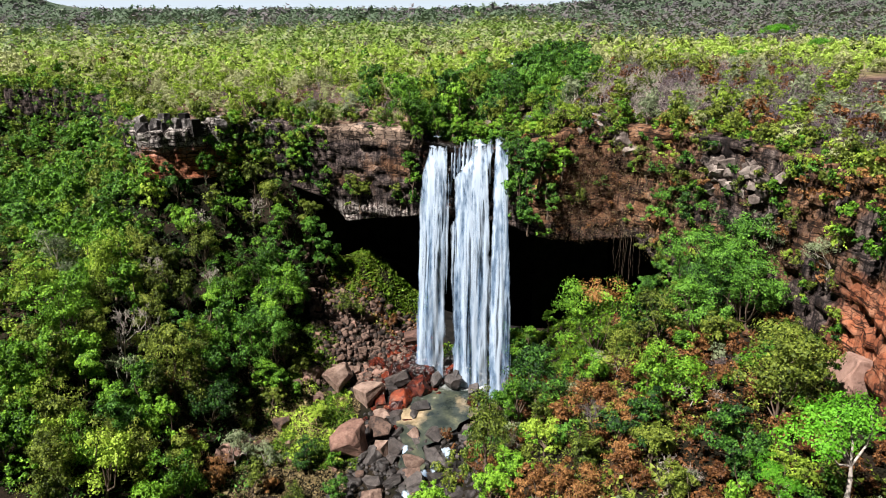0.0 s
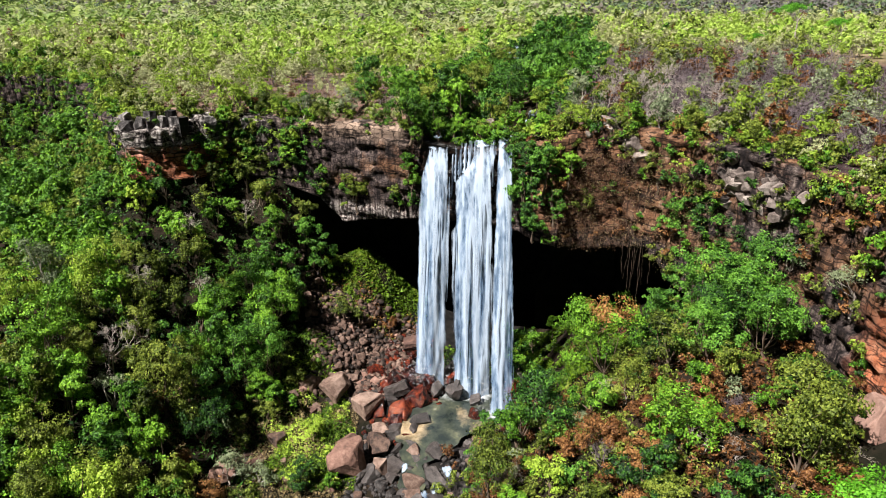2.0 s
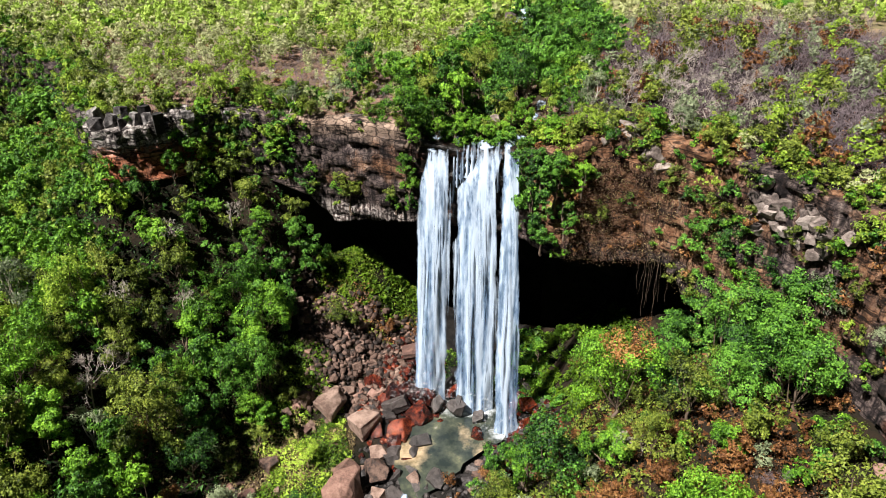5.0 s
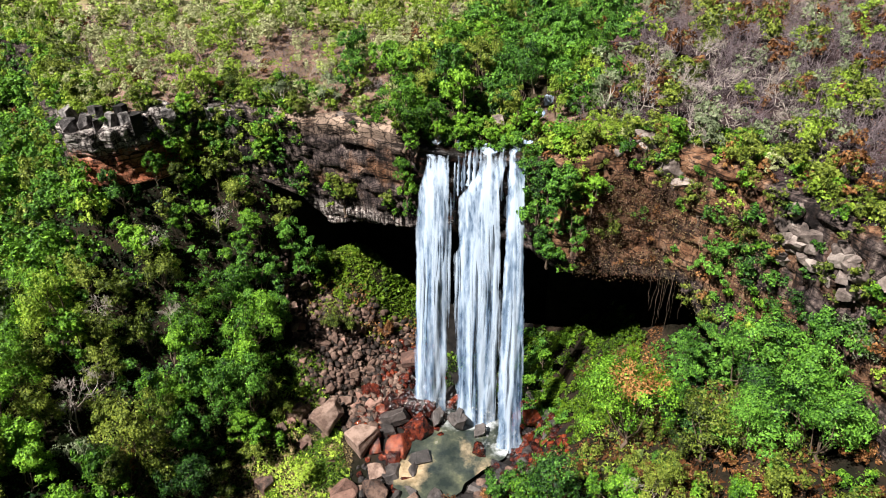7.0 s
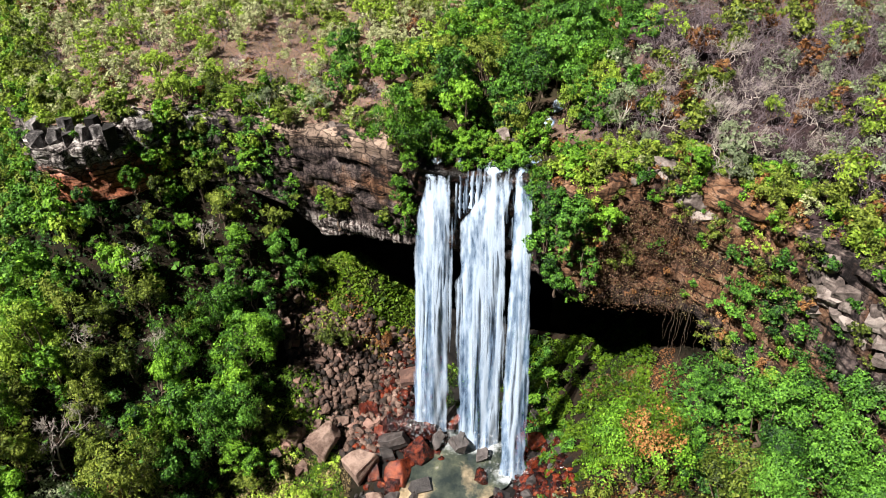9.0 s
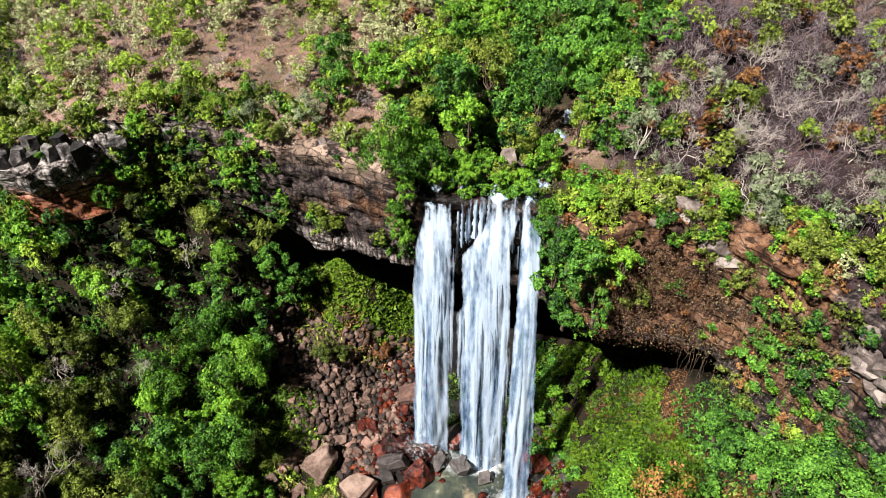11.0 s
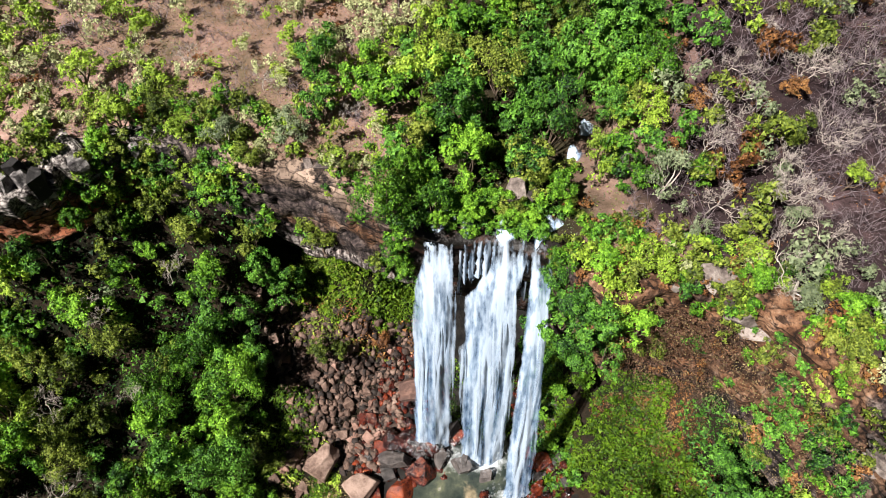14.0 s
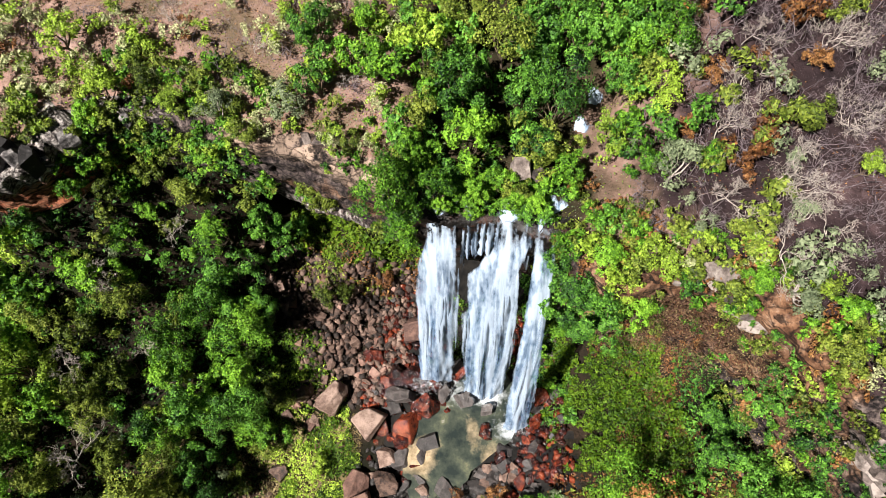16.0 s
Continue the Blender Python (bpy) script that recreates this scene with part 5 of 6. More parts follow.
def spray_drops(gen, spots_, count, name, size):
    """Fine drops of spray at the foot."""
    p = np.vstack([np.array(q) + gen.normal(size=(count, 3)) * np.array(s) for q, s in spots_])
    p[:, 2] = np.maximum(p[:, 2], -2.4)
    return mesh_of(name, *leaf_tris(p, gen.normal(size=p.shape), size, gen))


wfall = new("waterfall")
tagged(wfall, "tall white waterfall dropping in three streams off the lip", "waterfall")
_g = np.random.default_rng(17)
for nm, a, k, spout, slant in (("left_stream", (-3.4, 1.1, -4.9, 0.5, 105.0, 32.4, 96.2, -2.4), 12, (-2.5, 1.0), 0.3), ("middle_stream", (1.2, 7.0, 0.9, 7.4, 104.6, 33.3, 94.6, -2.6), 18, (4.2, 8.0), 1.6),
                               ("right_stream", (7.1, 9.5, 6.2, 10.1, 103.8, 33.7, 90.2, -3.0), 8, (7.5, 9.8), 0.0)):
    stream = part(nm, fall_body(_g, *a, spout, slant), FALL, wfall)
    tagged(part("loose_water", fall_strands(_g, *a, k), SPRAY, stream), kind="stuff")

for _x, _w, _top, _low in ((1.9, 0.35, 32.4, 28.6), (2.5, 0.5, 33.0, 29.2), (3.2, 0.45, 33.2, 30.0), (3.9, 0.6, 33.3, 29.6), (4.6, 0.4, 33.4, 30.4), (7.2, 0.35, 33.5, 28.0), (7.9, 0.3, 33.2, 25.5), (1.4, 0.3, 31.6, 25.0)):
    part("thin_stream", fall_body(_g, _x - 0.6 * _w, _x + 0.6 * _w, _x - 0.7 * _w - 0.2, _x + 0.6 * _w - 0.1, 104.9, _top, 103.7, _low - 1.0), SPRAY, wfall)


def mist_mat():
    k = Mat("spray_mist")
    k.base((0.8, 0.83, 0.86), 0.9, 0.1)
    k.bsdf.inputs["Alpha"].default_value = 0.07
    return k.m


tagged(part("mist", spray_drops(np.random.default_rng(19), [((-1.5, 95.6, -1.0), (2.0, 0.8, 1.2)), ((4.0, 93.8, -1.0), (2.2, 0.9, 1.3)), ((7.9, 89.8, -1.4), (1.5, 0.8, 1.2)), ((-3.6, 95.4, 0.2), (1.2, 0.6, 1.6))], 380, "mist", 0.26), mist_mat(), wfall), kind="stuff")


def pool_mat():
    """Murky water: dark in the deep, sandy where it is shallow, foam under the falls."""
    k = Mat("pool_water")
    f = k.noise(0.5, 5.0, 0.6)
    deep = k.ramp(f, [(0.36, (0.016, 0.022, 0.020)), (0.55, (0.042, 0.050, 0.038)), (0.70, (0.09, 0.095, 0.06))])
    sand = k.ramp(k.noise(1.2, 5.0, 0.6), [(0.35, (0.17, 0.13, 0.075)), (0.65, (0.36, 0.28, 0.18))])
    foam = k.ramp(k.noise(1.4, 7.0, 0.7), [(0.36, (0.10, 0.115, 0.10)), (0.62, (0.60, 0.64, 0.68))])
    near = {}
    for name in ("shallows", "foam"):
        at = k.t.nodes.new("ShaderNodeAttribute")
        at.attribute_name = name
        ragged = k.math("ADD", at.outputs["Fac"], k.math("MULTIPLY", k.math("SUBTRACT", f, 0.5), 1.3))
        near[name] = k.ramp(ragged, [(0.25, (0, 0, 0)), (0.75, (1, 1, 1))])
    col = k.mix(near["foam"], k.mix(near["shallows"], deep, sand), foam)
    k.bump(k.noise(3.0, 5.0, 0.6), 0.3, 0.06)
    return k.base(col, 0.14, 0.4)


def pool():
    """The pool and the stream that leaves it, one water sheet along the bed."""
    n, m = 180, 40
    t = np.linspace(0, 1, n)
    y = 97.5 - t * 70
    half = np.interp(y, [20, 70, 80, 84, 88, 94, 97.5], [1.3, 1.3, 1.8, 4.6, 6.6, 7.2, 6.0])
    mid = np.interp(y, [20, 72, 80, 85, 90, 97.5], [-11, -4, -3.2, -0.8, 1.6, 2.2])
    u = np.linspace(-1, 1, m)
    left, right = half + 1.0 * value_noise(y, 0 * y, 2.5, 8), half + 1.6 * value_noise(y, 0 * y, 3.5, 12) - 0.5
    X = mid[:, None] + np.where(u < 0, u * left[:, None], u * right[:, None])
    Y = np.repeat(y[:, None], m, 1)
    Z = np.interp(y, [20, 72, 82, 86, 98], [-9.5, -4.7, -3.2, -2.55, -2.5])[:, None] + 0 * u
    me = mesh_of("pool", np.stack([X, Y, Z], -1).reshape(-1, 3), grid_faces(n, m), True)
    shoal = 1.2 * np.exp(-((X + 4.4) / 2.2) ** 2 - ((Y - 86.6) / 2.4) ** 2) + 0.75 * np.exp(-((X - 5.0) / 1.7) ** 2 - ((Y - 85.6) / 2.0) ** 2) + 0.55 * np.exp(-((X - 2.6) / 1.2) ** 2 - ((Y - 89.6) / 2.4) ** 2)
    foam = np.exp(-((X + 1.8) / 3.0) ** 2 - ((Y - 96.0) / 1.3) ** 2) + np.exp(-((X - 4.0) / 3.4) ** 2 - ((Y - 94.2) / 1.6) ** 2) + np.exp(-((X - 8.0) / 2.0) ** 2 - ((Y - 89.8) / 1.5) ** 2)
    for name, val in (("shallows", shoal), ("foam", 0.9 * foam)):
        me.attributes.new(name, "FLOAT", "POINT").data.foreach_set("value", np.asarray(val, np.float32).ravel())
    return me


tagged(part("water", pool(), pool_mat()), "shallow murky plunge pool and stream with sandy shallows", "pool", kind="structure")

# ---- boulders ----
def rock_mesh(seed, long=1.0, worn=True):
    """A broken block: a box cut by random planes, with worn edges."""
    gen = random.Random(seed)
    bm = bmesh.new()
    bmesh.ops.create_cube(bm, size=2.0)
    bmesh.ops.scale(bm, vec=(1.0 * long, 0.85, 0.7), verts=bm.verts)
    for _ in range(7):
        n = Vector((gen.gauss(0, 1), gen.gauss(0, 1), gen.gauss(0, 0.8))).normalized()
        r = bmesh.ops.bisect_plane(bm, geom=bm.verts[:] + bm.edges[:] + bm.faces[:], plane_co=n * gen.uniform(0.62, 0.85), plane_no=n, clear_outer=True)
        es = [e for e in r["geom_cut"] if isinstance(e, bmesh.types.BMEdge)]
        if es:
            bmesh.ops.contextual_create(bm, geom=es)
    if not worn:
        me = bpy.data.meshes.new("stone")
        bm.to_mesh(me)
        bm.free()
        return me
    bmesh.ops.bevel(bm, geom=bm.edges[:], offset=0.06, segments=1, affect="EDGES", clamp_overlap=True)
    bmesh.ops.triangulate(bm, faces=bm.faces)
    bmesh.ops.subdivide_edges(bm, edges=[e for e in bm.edges if e.calc_length() > 0.45], cuts=1, use_grid_fill=True)
    off = Vector((seed * 3.1, seed * 1.7, 0))
    for v in bm.verts:
        v.co += v.co.normalized() * (0.10 * noise.noise(v.co * 1.7 + off) + 0.06 * noise.noise(v.co * 4.5 + off))
    bmesh.ops.recalc_face_normals(bm, faces=bm.faces)
    me = bpy.data.meshes.new("boulder")
    bm.to_mesh(me)
    bm.free()
    return me


ROCKS = {k: [rock_mesh(200 + 10 * j + i, 1.0 + 0.15 * (i % 4)) for i in range(6)] for j, k in enumerate(STONE)}
for k, ms in ROCKS.items():
    for me in ms:
        me.materials.append(STONE[k])
STONE_WORDS = {"lichen": "grey lichen-grown block in the cliff edge", "pale": "pale grey weathered block in the cliff edge", "brown": "brown angular sandstone block in the rockfall", "red": "wet dark red boulder beside the falls", "pink": "pale pink sandstone boulder", "grey": "dark grey wet boulder in the stream bed"}
_rg = np.random.default_rng(23)


def boulder(kind, x, y, z, size, turn=None, tilt=None, group="boulders below the falls"):
    ob = new("boulder", ROCKS[kind][_rg.integers(6)])
    t = tilt if tilt is not None else _rg.normal(scale=16, size=2)
    ob.matrix_basis = pose(x, y, z, t[0], t[1], turn if turn is not None else _rg.uniform(0, 360))
    ob.scale = (size, size * _rg.uniform(0.8, 1.1), size * _rg.uniform(0.75, 1.05))
    return tagged(ob, STONE_WORDS[kind], "boulder", group=group)


# sizes in half-metres of width; the large ones: kind, x, y, z, size, turn
for _r in (("pink", -12.8, 79.5, -2.2, 2.7, 20), ("pink", -12.7, 82.6, -2.8, 2.0, 70), ("brown", -15.7, 94.0, -0.6, 2.1, 60), ("brown", -10.9, 91.0, -1.8, 2.1, 50), ("brown", -8.8, 83.4, -2.8, 1.7, 10),
           ("red", -4.9, 96.3, -1.4, 2.5, 5), ("red", -7.2, 96.6, -1.5, 1.6, 40), ("grey", -6.8, 94.2, -1.4, 1.6, 5), ("red", -3.4, 92.8, -2.2, 2.0, 120), ("red", -6.8, 88.4, -2.6, 1.2, 30), ("grey", -4.2, 86.4, -2.6, 0.8, 60), ("brown", -8.6, 86.6, -2.9, 1.3, 15), ("red", -5.9, 90.6, -2.5, 1.9, 80), ("grey", -3.7, 88.2, -2.6, 1.1, 15),
           ("red", 1.0, 97.2, -1.5, 1.3, 30), ("grey", 0.6, 97.9, -0.6, 0.9, 30), ("red", -0.8, 94.9, -2.2, 1.0, 75), ("red", 4.3, 89.4, -2.5, 1.1, 20), ("red", 6.1, 86.0, -2.6, 1.1, 65), ("brown", 8.2, 83.4, -2.6, 1.7, 15),
           ("red", 10.9, 90.4, -1.8, 1.2, 45), ("red", 11.9, 94.0, -1.6, 1.3, 15), ("brown", -19.6, 94.7, -0.5, 1.6, 20), ("brown", -21.3, 94.2, -0.4, 1.2, 70), ("brown", -22.6, 84.7, -3.0, 1.2, 50), ("pink", -4.6, 102.6, 1.6, 1.7, 95),
           ("grey", -1.2, 94.4, -1.6, 1.0, 40), ("grey", 1.6, 93.4, -1.3, 1.3, 10), ("grey", 4.6, 92.2, -1.9, 0.9, 80), ("grey", 1.9, 93.9, -0.4, 0.7, 55), ("pink", -28.0, 77.5, -2.4, 1.4, 30), ("pink", -24.5, 79.5, -3.2, 1.3, 60)):
    boulder(*_r)


# pale blocks in the edge of the east cliff
for _x, _y, _z, _s in ((32.6, 84.4, 31.0, 0.9), (33.4, 82.9, 33.4, 1.0), (34.4, 81.2, 32.0, 0.9), (35.2, 79.6, 34.6, 0.9), (30.0, 90.2, 20.6, 1.0), (29.6, 90.8, 18.8, 0.9), (22.0, 97.6, 36.6, 0.8), (20.4, 98.0, 36.4, 0.7), (23.6, 96.8, 35.8, 0.8), (19.2, 98.0, 35.6, 0.7), (24.6, 96.2, 36.4, 0.6), (25.3, 96.0, 34.6, 1.7), (26.6, 95.2, 33.8, 1.5), (24.2, 96.8, 35.6, 1.4), (22.6, 98.0, 36.5, 1.5), (21.2, 98.4, 36.5, 1.2),
                       (-11.8, 112.6, 34.2, 0.9), (-13.4, 112.9, 34.0, 0.8), (-10.4, 112.0, 34.0, 0.7), (-9.0, 113.0, 34.2, 0.6), (6.6, 109.0, 34.4, 1.1), (8.2, 108.6, 34.2, 0.7)):
    boulder("pale", _x, _y, _z, _s, group="pale blocks of the cliff edge")


# the broken pale face at the east corner
_face = rim_line[(rim_line[:, 0] > 32.0) & (rim_line[:, 0] < 37.5) & (rim_line[:, 1] > 70)]
for _i in range(26):
    _p = _face[_rg.integers(len(_face))]
    _z = _rg.uniform(30.5, 36.2)
    boulder("pale", _p[0] - 0.15, _p[1] - 0.05, _z, _rg.uniform(0.5, 1.15), group="pale blocks of the cliff edge")

for _x, _y, _z, _s in ((-47.6, 110.6, 33.4, 1.5), (-45.4, 110.4, 34.2, 1.4), (-43.8, 110.6, 33.8, 1.2), (-42.2, 110.8, 34.4, 1.3), (-40.4, 111.2, 34.2, 1.3), (-39.0, 111.2, 34.0, 1.4), (-35.6, 113.2, 33.8, 1.3),
                       (-47.9, 112.0, 34.6, 1.1), (-44.2, 111.6, 35.0, 1.2), (-41.0, 112.0, 35.2, 1.1), (-33.6, 115.0, 33.0, 1.2), (-30.8, 115.6, 33.4, 1.0)):
    _b = boulder("lichen", _x, _y, _z, _s, tilt=(_rg.normal() * 6, _rg.normal() * 6), group="rugged blocks of the west rock")
    _b.scale = (_s * 0.75, _s * 0.75, _s * 1.35)
    tagged(_b, "upright grey lichen-grown block in the cliff edge")


def hanging_root(gen, x, y, top, length):
    p = np.array([[x, y, top]]) + np.cumsum(np.vstack([[0, 0, 0], gen.normal(scale=0.13, size=(7, 3)) + np.array([0, 0, -length / 7])]), 0)
    ob = part("hanging_root", mesh_of("hanging_root", *tube(p, 0.022, 0.012, 4), True), BARK)
    tagged(ob, "thin brown root hanging from the overhang", "root", group="roots under the overhang")


for _i in range(11):
    _t = _rg.uniform()
    hanging_root(_rg, 22.5 + 5.0 * _t, 95.6 - 2.6 * _t, float(cliff_base(22.5 + 5 * _t)) + 1.2, _rg.uniform(4, 9))


def places(gen, count, x0, x1, y0, y1, keep):
    """Random places on the canyon floor that keep() accepts."""
    out = []
    while len(out) < count:
        x, y = gen.uniform(x0, x1), gen.uniform(y0, y1)
        if keep(x, y):
            out.append((x, y))
    a = np.array(out)
    return np.column_stack([a, valley_z(a[:, 0], a[:, 1])]).tolist()


def strew(gen, count, x0, x1, y0, y1, kinds, lo, hi, keep):
    for x, y, z in places(gen, count, x0, x1, y0, y1, keep):
        s = lo * (hi / lo) ** (gen.uniform() ** 1.8)
        boulder(kinds[gen.integers(len(kinds))], x, y, z + 0.15 * s, s)


def rockfall(x, y):
    return x < -6.5 + 0.15 * (y - 96) and x > -23 + 0.25 * (110 - y)


strew(_rg, 55, -23, -6, 95, 111, ("brown", "brown", "brown", "pink"), 0.5, 1.05, rockfall)
strew(_rg, 30, -12, -2, 94, 108, ("red", "red", "grey"), 0.5, 1.15, lambda x, y: x > -11 + 0.3 * (y - 100))
strew(_rg, 55, -15, 5, 66, 88, ("grey", "grey", "grey", "brown"), 0.6, 1.5, lambda x, y: abs(x - float(stream_x(y))) < 8 and not (y > 85 and abs(x - 1) < 5))
strew(_rg, 24, 9, 14.5, 84, 104, ("red", "red", "grey"), 0.5, 1.0, lambda x, y: True)
strew(_rg, 16, -7, 9, 83, 88, ("red", "grey", "brown"), 0.4, 1.1, lambda x, y: abs(x - 1) > 3 + 0.8 * (y - 83))
strew(_rg, 32, -11, -2, 85, 96, ("red", "red", "grey"), 0.4, 1.2, lambda x, y: x < -5.5 + 0.3 * (y - 86))
strew(_rg, 16, 3, 13, 74, 85, ("grey", "brown", "grey"), 0.5, 1.3, lambda x, y: x < 4 + 0.5 * (y - 72))
strew(_rg, 26, 3, 10.5, 80, 87.5, ("red", "grey", "grey", "red"), 0.5, 1.4, lambda x, y: x > 4.5 + 0.5 * abs(y - 84))
strew(_rg, 16, -27, -13, 76, 94, ("brown", "pink"), 0.5, 1.0, lambda x, y: True)


def rubble(kind, gen, count, x0, x1, y0, y1, lo, hi, keep, label):
    """The small stones between the boulders, joined."""
    out, data = [], []
    for i in range(6):
        tri = bmesh.new()
        tri.from_mesh(rock_mesh(400 + i, 1.0 + 0.15 * i, False))
        bmesh.ops.triangulate(tri, faces=tri.faces)
        tri.verts.index_update()
        data.append((np.array([v.co[:] for v in tri.verts]), np.array([[v.index for v in f.verts] for f in tri.faces])))
        tri.free()
    for x, y, z in places(gen, count, x0, x1, y0, y1, keep):
        v, f = data[gen.integers(len(data))]
        s = lo * (hi / lo) ** (gen.uniform() ** 1.5)
        m = np.array(pose(0, 0, 0, gen.normal() * 25, gen.normal() * 25, gen.uniform(0, 360)).to_3x3())
        out.append((v @ m.T * s + np.array([x, y, z + 0.1 * s]), f))
    tagged(part("rubble", mesh_of("rubble", *merge(out)), STONE[kind]), label, "rubble", kind="stuff")


rubble("brown", _rg, 2000, -24, -5, 93, 112, 0.16, 0.6, rockfall, "brown broken stones of the rockfall")
rubble("red", _rg, 700, -12, 0, 92, 109, 0.15, 0.55, lambda x, y: x > -11 + 0.3 * (y - 100), "wet red stones beside the falls")
rubble("grey", _rg, 1000, -16, 6, 58, 88, 0.2, 0.7, lambda x, y: abs(x - float(stream_x(y))) < 10 and not (y > 85 and abs(x - 1) < 5), "dark stones of the stream bed")
rubble("red", _rg, 420, 8.5, 14.5, 83, 105, 0.15, 0.6, lambda x, y: True, "dark red stones beside the pool")


# ---- small falls on the stream ----
def rapid(x, y, z, width, drop, run, turn, name="small_cascade"):
    """A short sheet of white water over a step."""
    n, m = 14, 8
    t, u = np.linspace(0, 1, n), np.linspace(-0.5, 0.5, m)
    T, U = np.meshgrid(t, u, indexing="ij")
    X = U * width * (0.25 + np.sin(math.pi * np.clip(T * 0.9 + 0.08, 0, 1))) + 0.2 * width * np.sin(4 * T + 2 * U)
    Y = -run * T + 0.15 * value_noise(U * 9, T * 4, 1.0, 3)
    Z = -drop * smooth(0.1, 0.9, T) + 0.18 * value_noise(U * 8, T * 6, 1.0, 7) + 0.06
    me = thick(mesh_of(name, np.stack([X, Y, Z], -1).reshape(-1, 3), grid_faces(n, m), True), smooth(0.0, 0.4, np.minimum(0.5 - np.abs(U), np.minimum(T, 1 - T) * 0.8)) * 0.6 + 0.4)
    ob = part(name, me, FALL)
    ob.matrix_basis = pose(x, y, z, 0, 0, turn)
    return tagged(ob, "short white cascade over stones in the stream", "cascade", group="cascades of the stream")


for _r in ((-1.4, 76.2, -3.4, 1.4, 0.8, 1.8, 30), (-5.2, 79.9, -3.2, 0.9, 0.5, 1.2, 0), (-4.4, 71.8, -4.2, 1.0, 0.7, 1.4, -30), (-2.8, 75.2, -3.9, 1.2, 0.5, 1.2, 50), (0.2, 79.0, -3.0, 1.0, 0.6, 1.6, 20),
           (14.2, 117.0, 35.0, 1.2, 1.6, 1.4, -40), (13.0, 114.4, 34.2, 1.4, 1.2, 1.4, -40), (9.6, 106.9, 33.4, 2.2, 0.6, 2.2, -20),
           (15.5, 160.0, 39.2, 4.0, 2.2, 3.0, 0), (16.4, 163.0, 40.2, 2.6, 1.0, 2.0, 15)):
    rapid(*_r)
for _x, _y, _w in ((-0.7, 107.6, 2.4), (1.9, 107.3, 0.9), (5.6, 107.0, 2.6), (8.4, 105.9, 1.8)):
    rapid(_x, _y, float(upland_z(_x, _y)) + 0.55, _w, 0.5, 2.6, 0)
for _x, _y, _z, _s in ((13.2, 158.8, 37.8, 1.5), (18.0, 158.4, 37.9, 1.4), (17.0, 161.5, 38.6, 1.6), (13.4, 162.0, 38.8, 1.5), (15.4, 161.2, 37.9, 1.4)):
    boulder("pale", _x, _y, _z, _s, group="rocks of the upper stream")

# ---- low growth ----
def ground_cover(name, mat, label, count, size, x0, x1, y0, y1, keep, lift=0.5, flat=0.6, seed=1):
    """Creepers and grass as small sprays over the ground."""
    gen = np.random.default_rng(seed)
    x, y = gen.uniform(x0, x1, count), gen.uniform(y0, y1, count)
    ok = keep(x, y)
    x, y = x[ok], y[ok]
    z = valley_z(x, y) + lift * np.clip(0.5 + 1.3 * value_noise(x, y, 2.2, seed), 0.05, 2) * gen.uniform(0.3, 1.0, len(x))
    nrm = gen.normal(size=(len(x), 3)) * flat + np.array([0, 0, 1.0])
    ob = part(name, mesh_of(name, *leaf_tris(np.stack([x, y, z], 1), nrm, size * np.exp(gen.normal(size=len(x)) * 0.45), gen)), mat)
    return tagged(ob, label, "undergrowth", kind="stuff")


ground_cover("creepers", LEAF["moss"], "bright green creepers on the ledge beside the falls", 44000, 0.16, 10, 28, 84, 113, lambda x, y: (x > 11.6 + 1.0 * np.sin(y)) & (x < 26.5 + 1.5 * value_noise(x, y, 4, 6)) & (value_noise(x, y, 2.4, 15) > -0.24), 1.3, 0.9, 1)
ground_cover("creepers", LEAF["moss"], "green mound of creepers under the overhang", 15000, 0.17, -20, -3, 109, 119, lambda x, y: (y > 110.5 + 0.8 * np.sin(x)) & (value_noise(x, y, 2.0, 9) > -0.45), 1.3, 0.8, 2)
ground_cover("undergrowth", LEAF["olive"], "olive and withered growth at the top of the rockfall", 5000, 0.16, -20, -3, 107, 117, lambda x, y: value_noise(x, y, 3, 19) > 0.0, 1.2, 0.9, 9)
ground_cover("undergrowth", LEAF["rust"], "withered brown growth at the top of the rockfall", 2500, 0.14, -20, -3, 107, 112.5, lambda x, y: value_noise(x, y, 2.5, 23) > -0.1, 0.9, 0.9, 10)
ground_cover("undergrowth", LEAF["moss"], "green leafy undergrowth beside the rockfall", 28000, 0.14, -27, -11, 76, 102, lambda x, y: (x < -13.5 - 0.3 * (y - 90)) & (value_noise(x, y, 5, 4) > -0.15), 0.9, 0.6, 3)
ground_cover("undergrowth", LEAF["lime"], "bright green low growth between the wood and the boulders", 16000, 0.12, -25, -12, 77, 99, lambda x, y: (x < -13.0 - 0.25 * (y - 90)) & (value_noise(x, y, 3, 64) > -0.1), 0.8, 0.6, 16)
ground_cover("dry_grass", LEAF["hay"], "straw-coloured dry grass on the canyon floor", 44000, 0.12, -36, -12, 60, 92, lambda x, y: value_noise(x, y, 5, 4) < 0.2, 0.7, 0.9, 4)
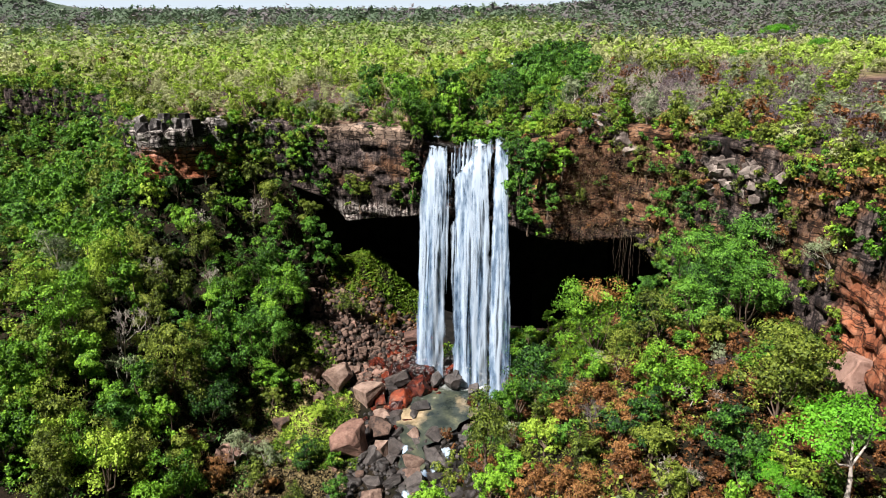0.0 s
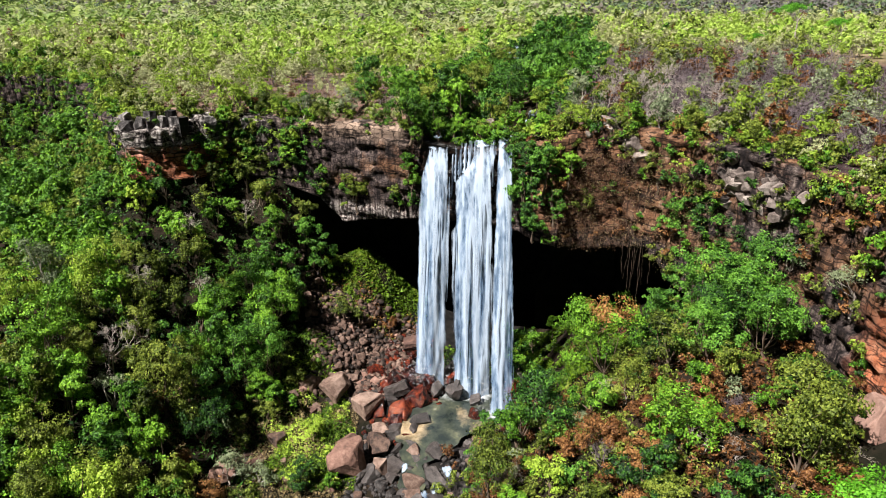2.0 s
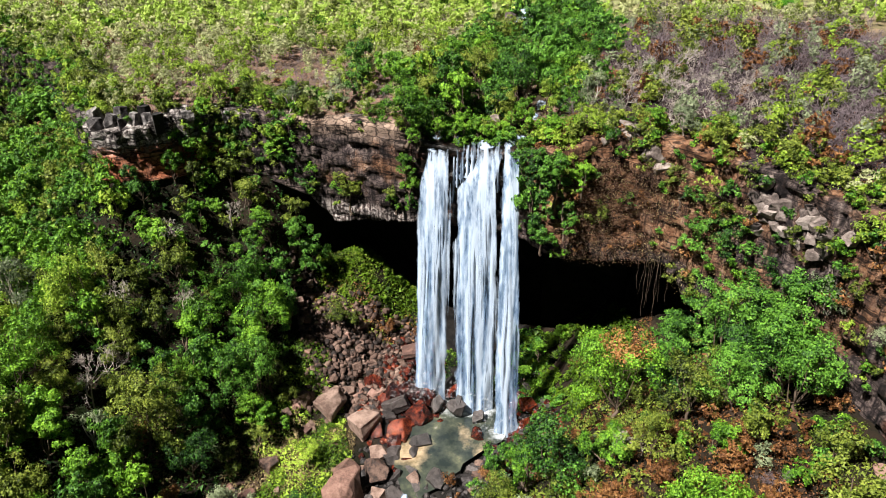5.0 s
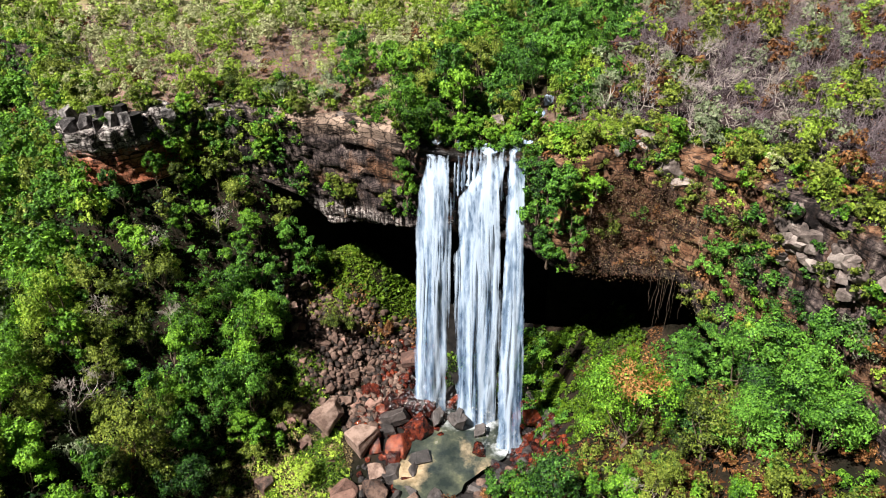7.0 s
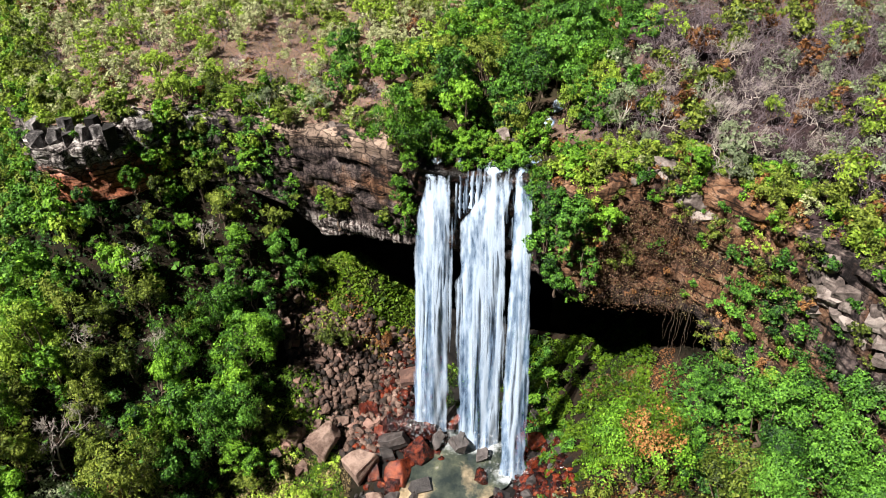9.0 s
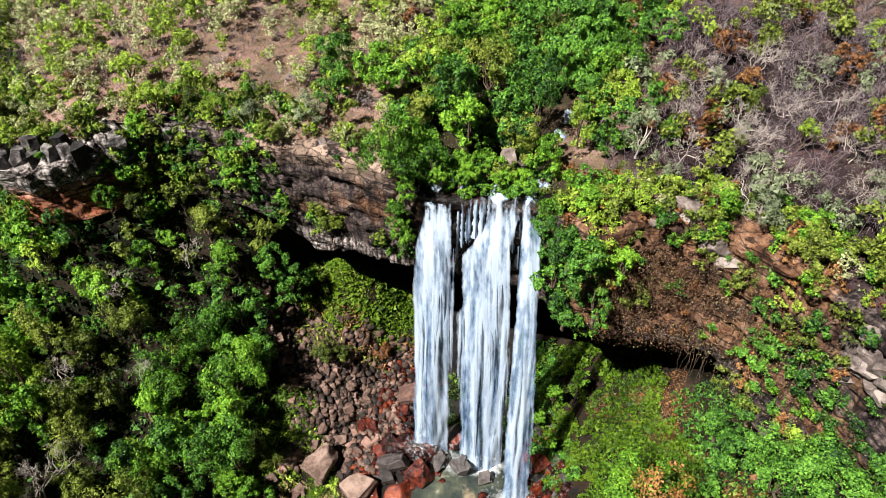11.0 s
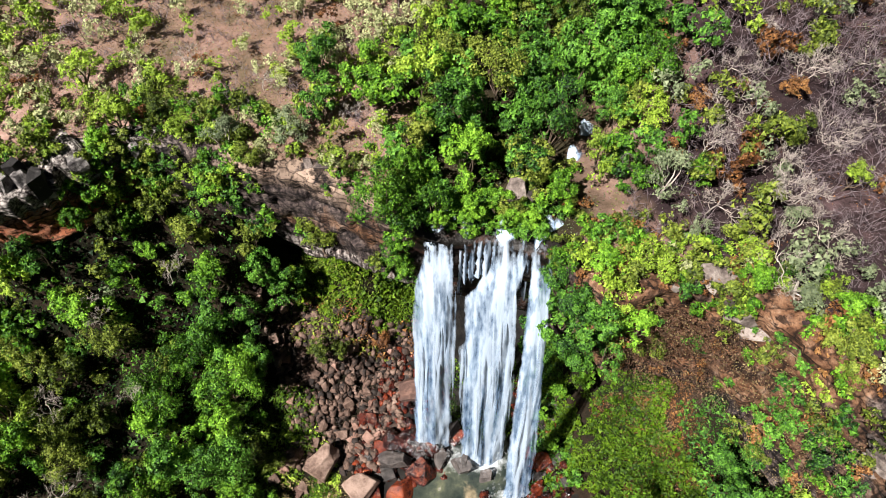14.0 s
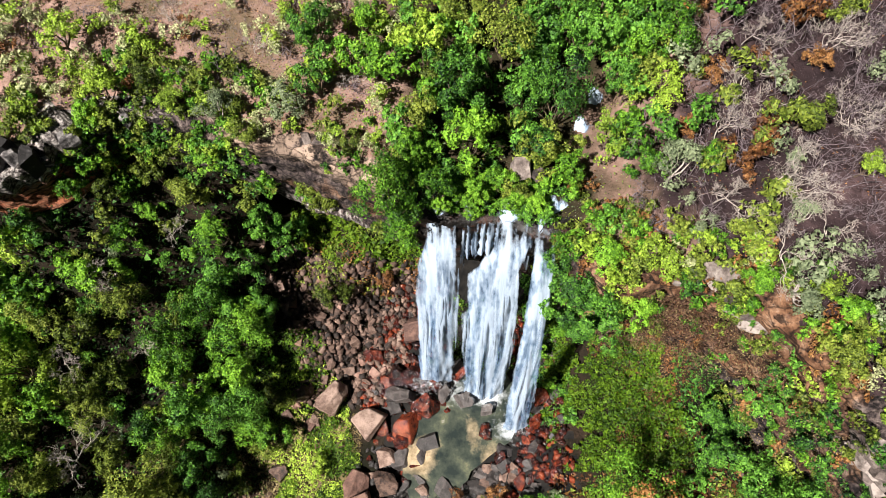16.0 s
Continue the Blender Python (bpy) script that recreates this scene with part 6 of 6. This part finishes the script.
ground_cover("leaf_litter", LEAF["rust"], "brown leaf litter on the slope under the cliff", 24000, 0.10, 14, 30, 80, 101, lambda x, y: (x > 19 + 4 * value_noise(x, y, 4, 6)) & (x < 28.5 + 2 * value_noise(x, y, 3, 26)), 0.2, 0.5, 5)
ground_cover("undergrowth", LEAF["rust"], "withered brown undergrowth on the east bank", 22000, 0.17, 2, 34, 42, 84, lambda x, y: (value_noise(x, y, 7, 14) > 0.0) & (x > 2 + 0.36 * (y - 56)), 0.8, 0.8, 6)
ground_cover("undergrowth", LEAF["olive"], "olive undergrowth on the east bank", 26000, 0.17, 2, 34, 42, 86, lambda x, y: (value_noise(x, y, 7, 14) < 0.15) & (x > 2 + 0.36 * (y - 56)), 0.9, 0.8, 7)
ground_cover("undergrowth", LEAF["deep"], "dark undergrowth of the west wood", 26000, 0.18, -60, -22, 62, 116, lambda x, y: x < -24, 0.9, 0.8, 8)
ground_cover("undergrowth", LEAF["deep"], "dark undergrowth at the foot of the east cliff", 7000, 0.17, 24, 34, 74, 98, lambda x, y: x > 26.5 + 2 * value_noise(x, y, 3, 26), 0.9, 0.8, 15)
ground_cover("leaf_litter", LEAF["hay"], "pale brown leaf litter on the slope under the cliff", 14000, 0.10, 16, 30, 80, 101, lambda x, y: (x > 20 + 4 * value_noise(x, y, 4, 6)) & (x < 25.5 + 2 * value_noise(x, y, 3, 26)), 0.25, 0.5, 12)
ground_cover("undergrowth", LEAF["deep"], "dark leafy growth on the wet bank beside the falls", 14000, 0.17, 8.8, 15.5, 90, 114, lambda x, y: (x > 10.2 + 0.5 * np.sin(1.3 * y)) & (value_noise(x, y, 2.2, 35) > -0.3), 1.4, 0.9, 14)
boulder("pink", 38.6, 58.0, 19.5, 2.6, 40, group="blocks under the east cliff")
boulder("pink", 37.4, 61.5, 18.8, 1.5, 80, group="blocks under the east cliff")
ground_cover("creepers", LEAF["moss"], "dark green creepers on the wet ground behind the falls", 7000, 0.14, -4, 12, 97, 108, lambda x, y: value_noise(x, y, 2.5, 29) > -0.2, 0.8, 0.8, 13)
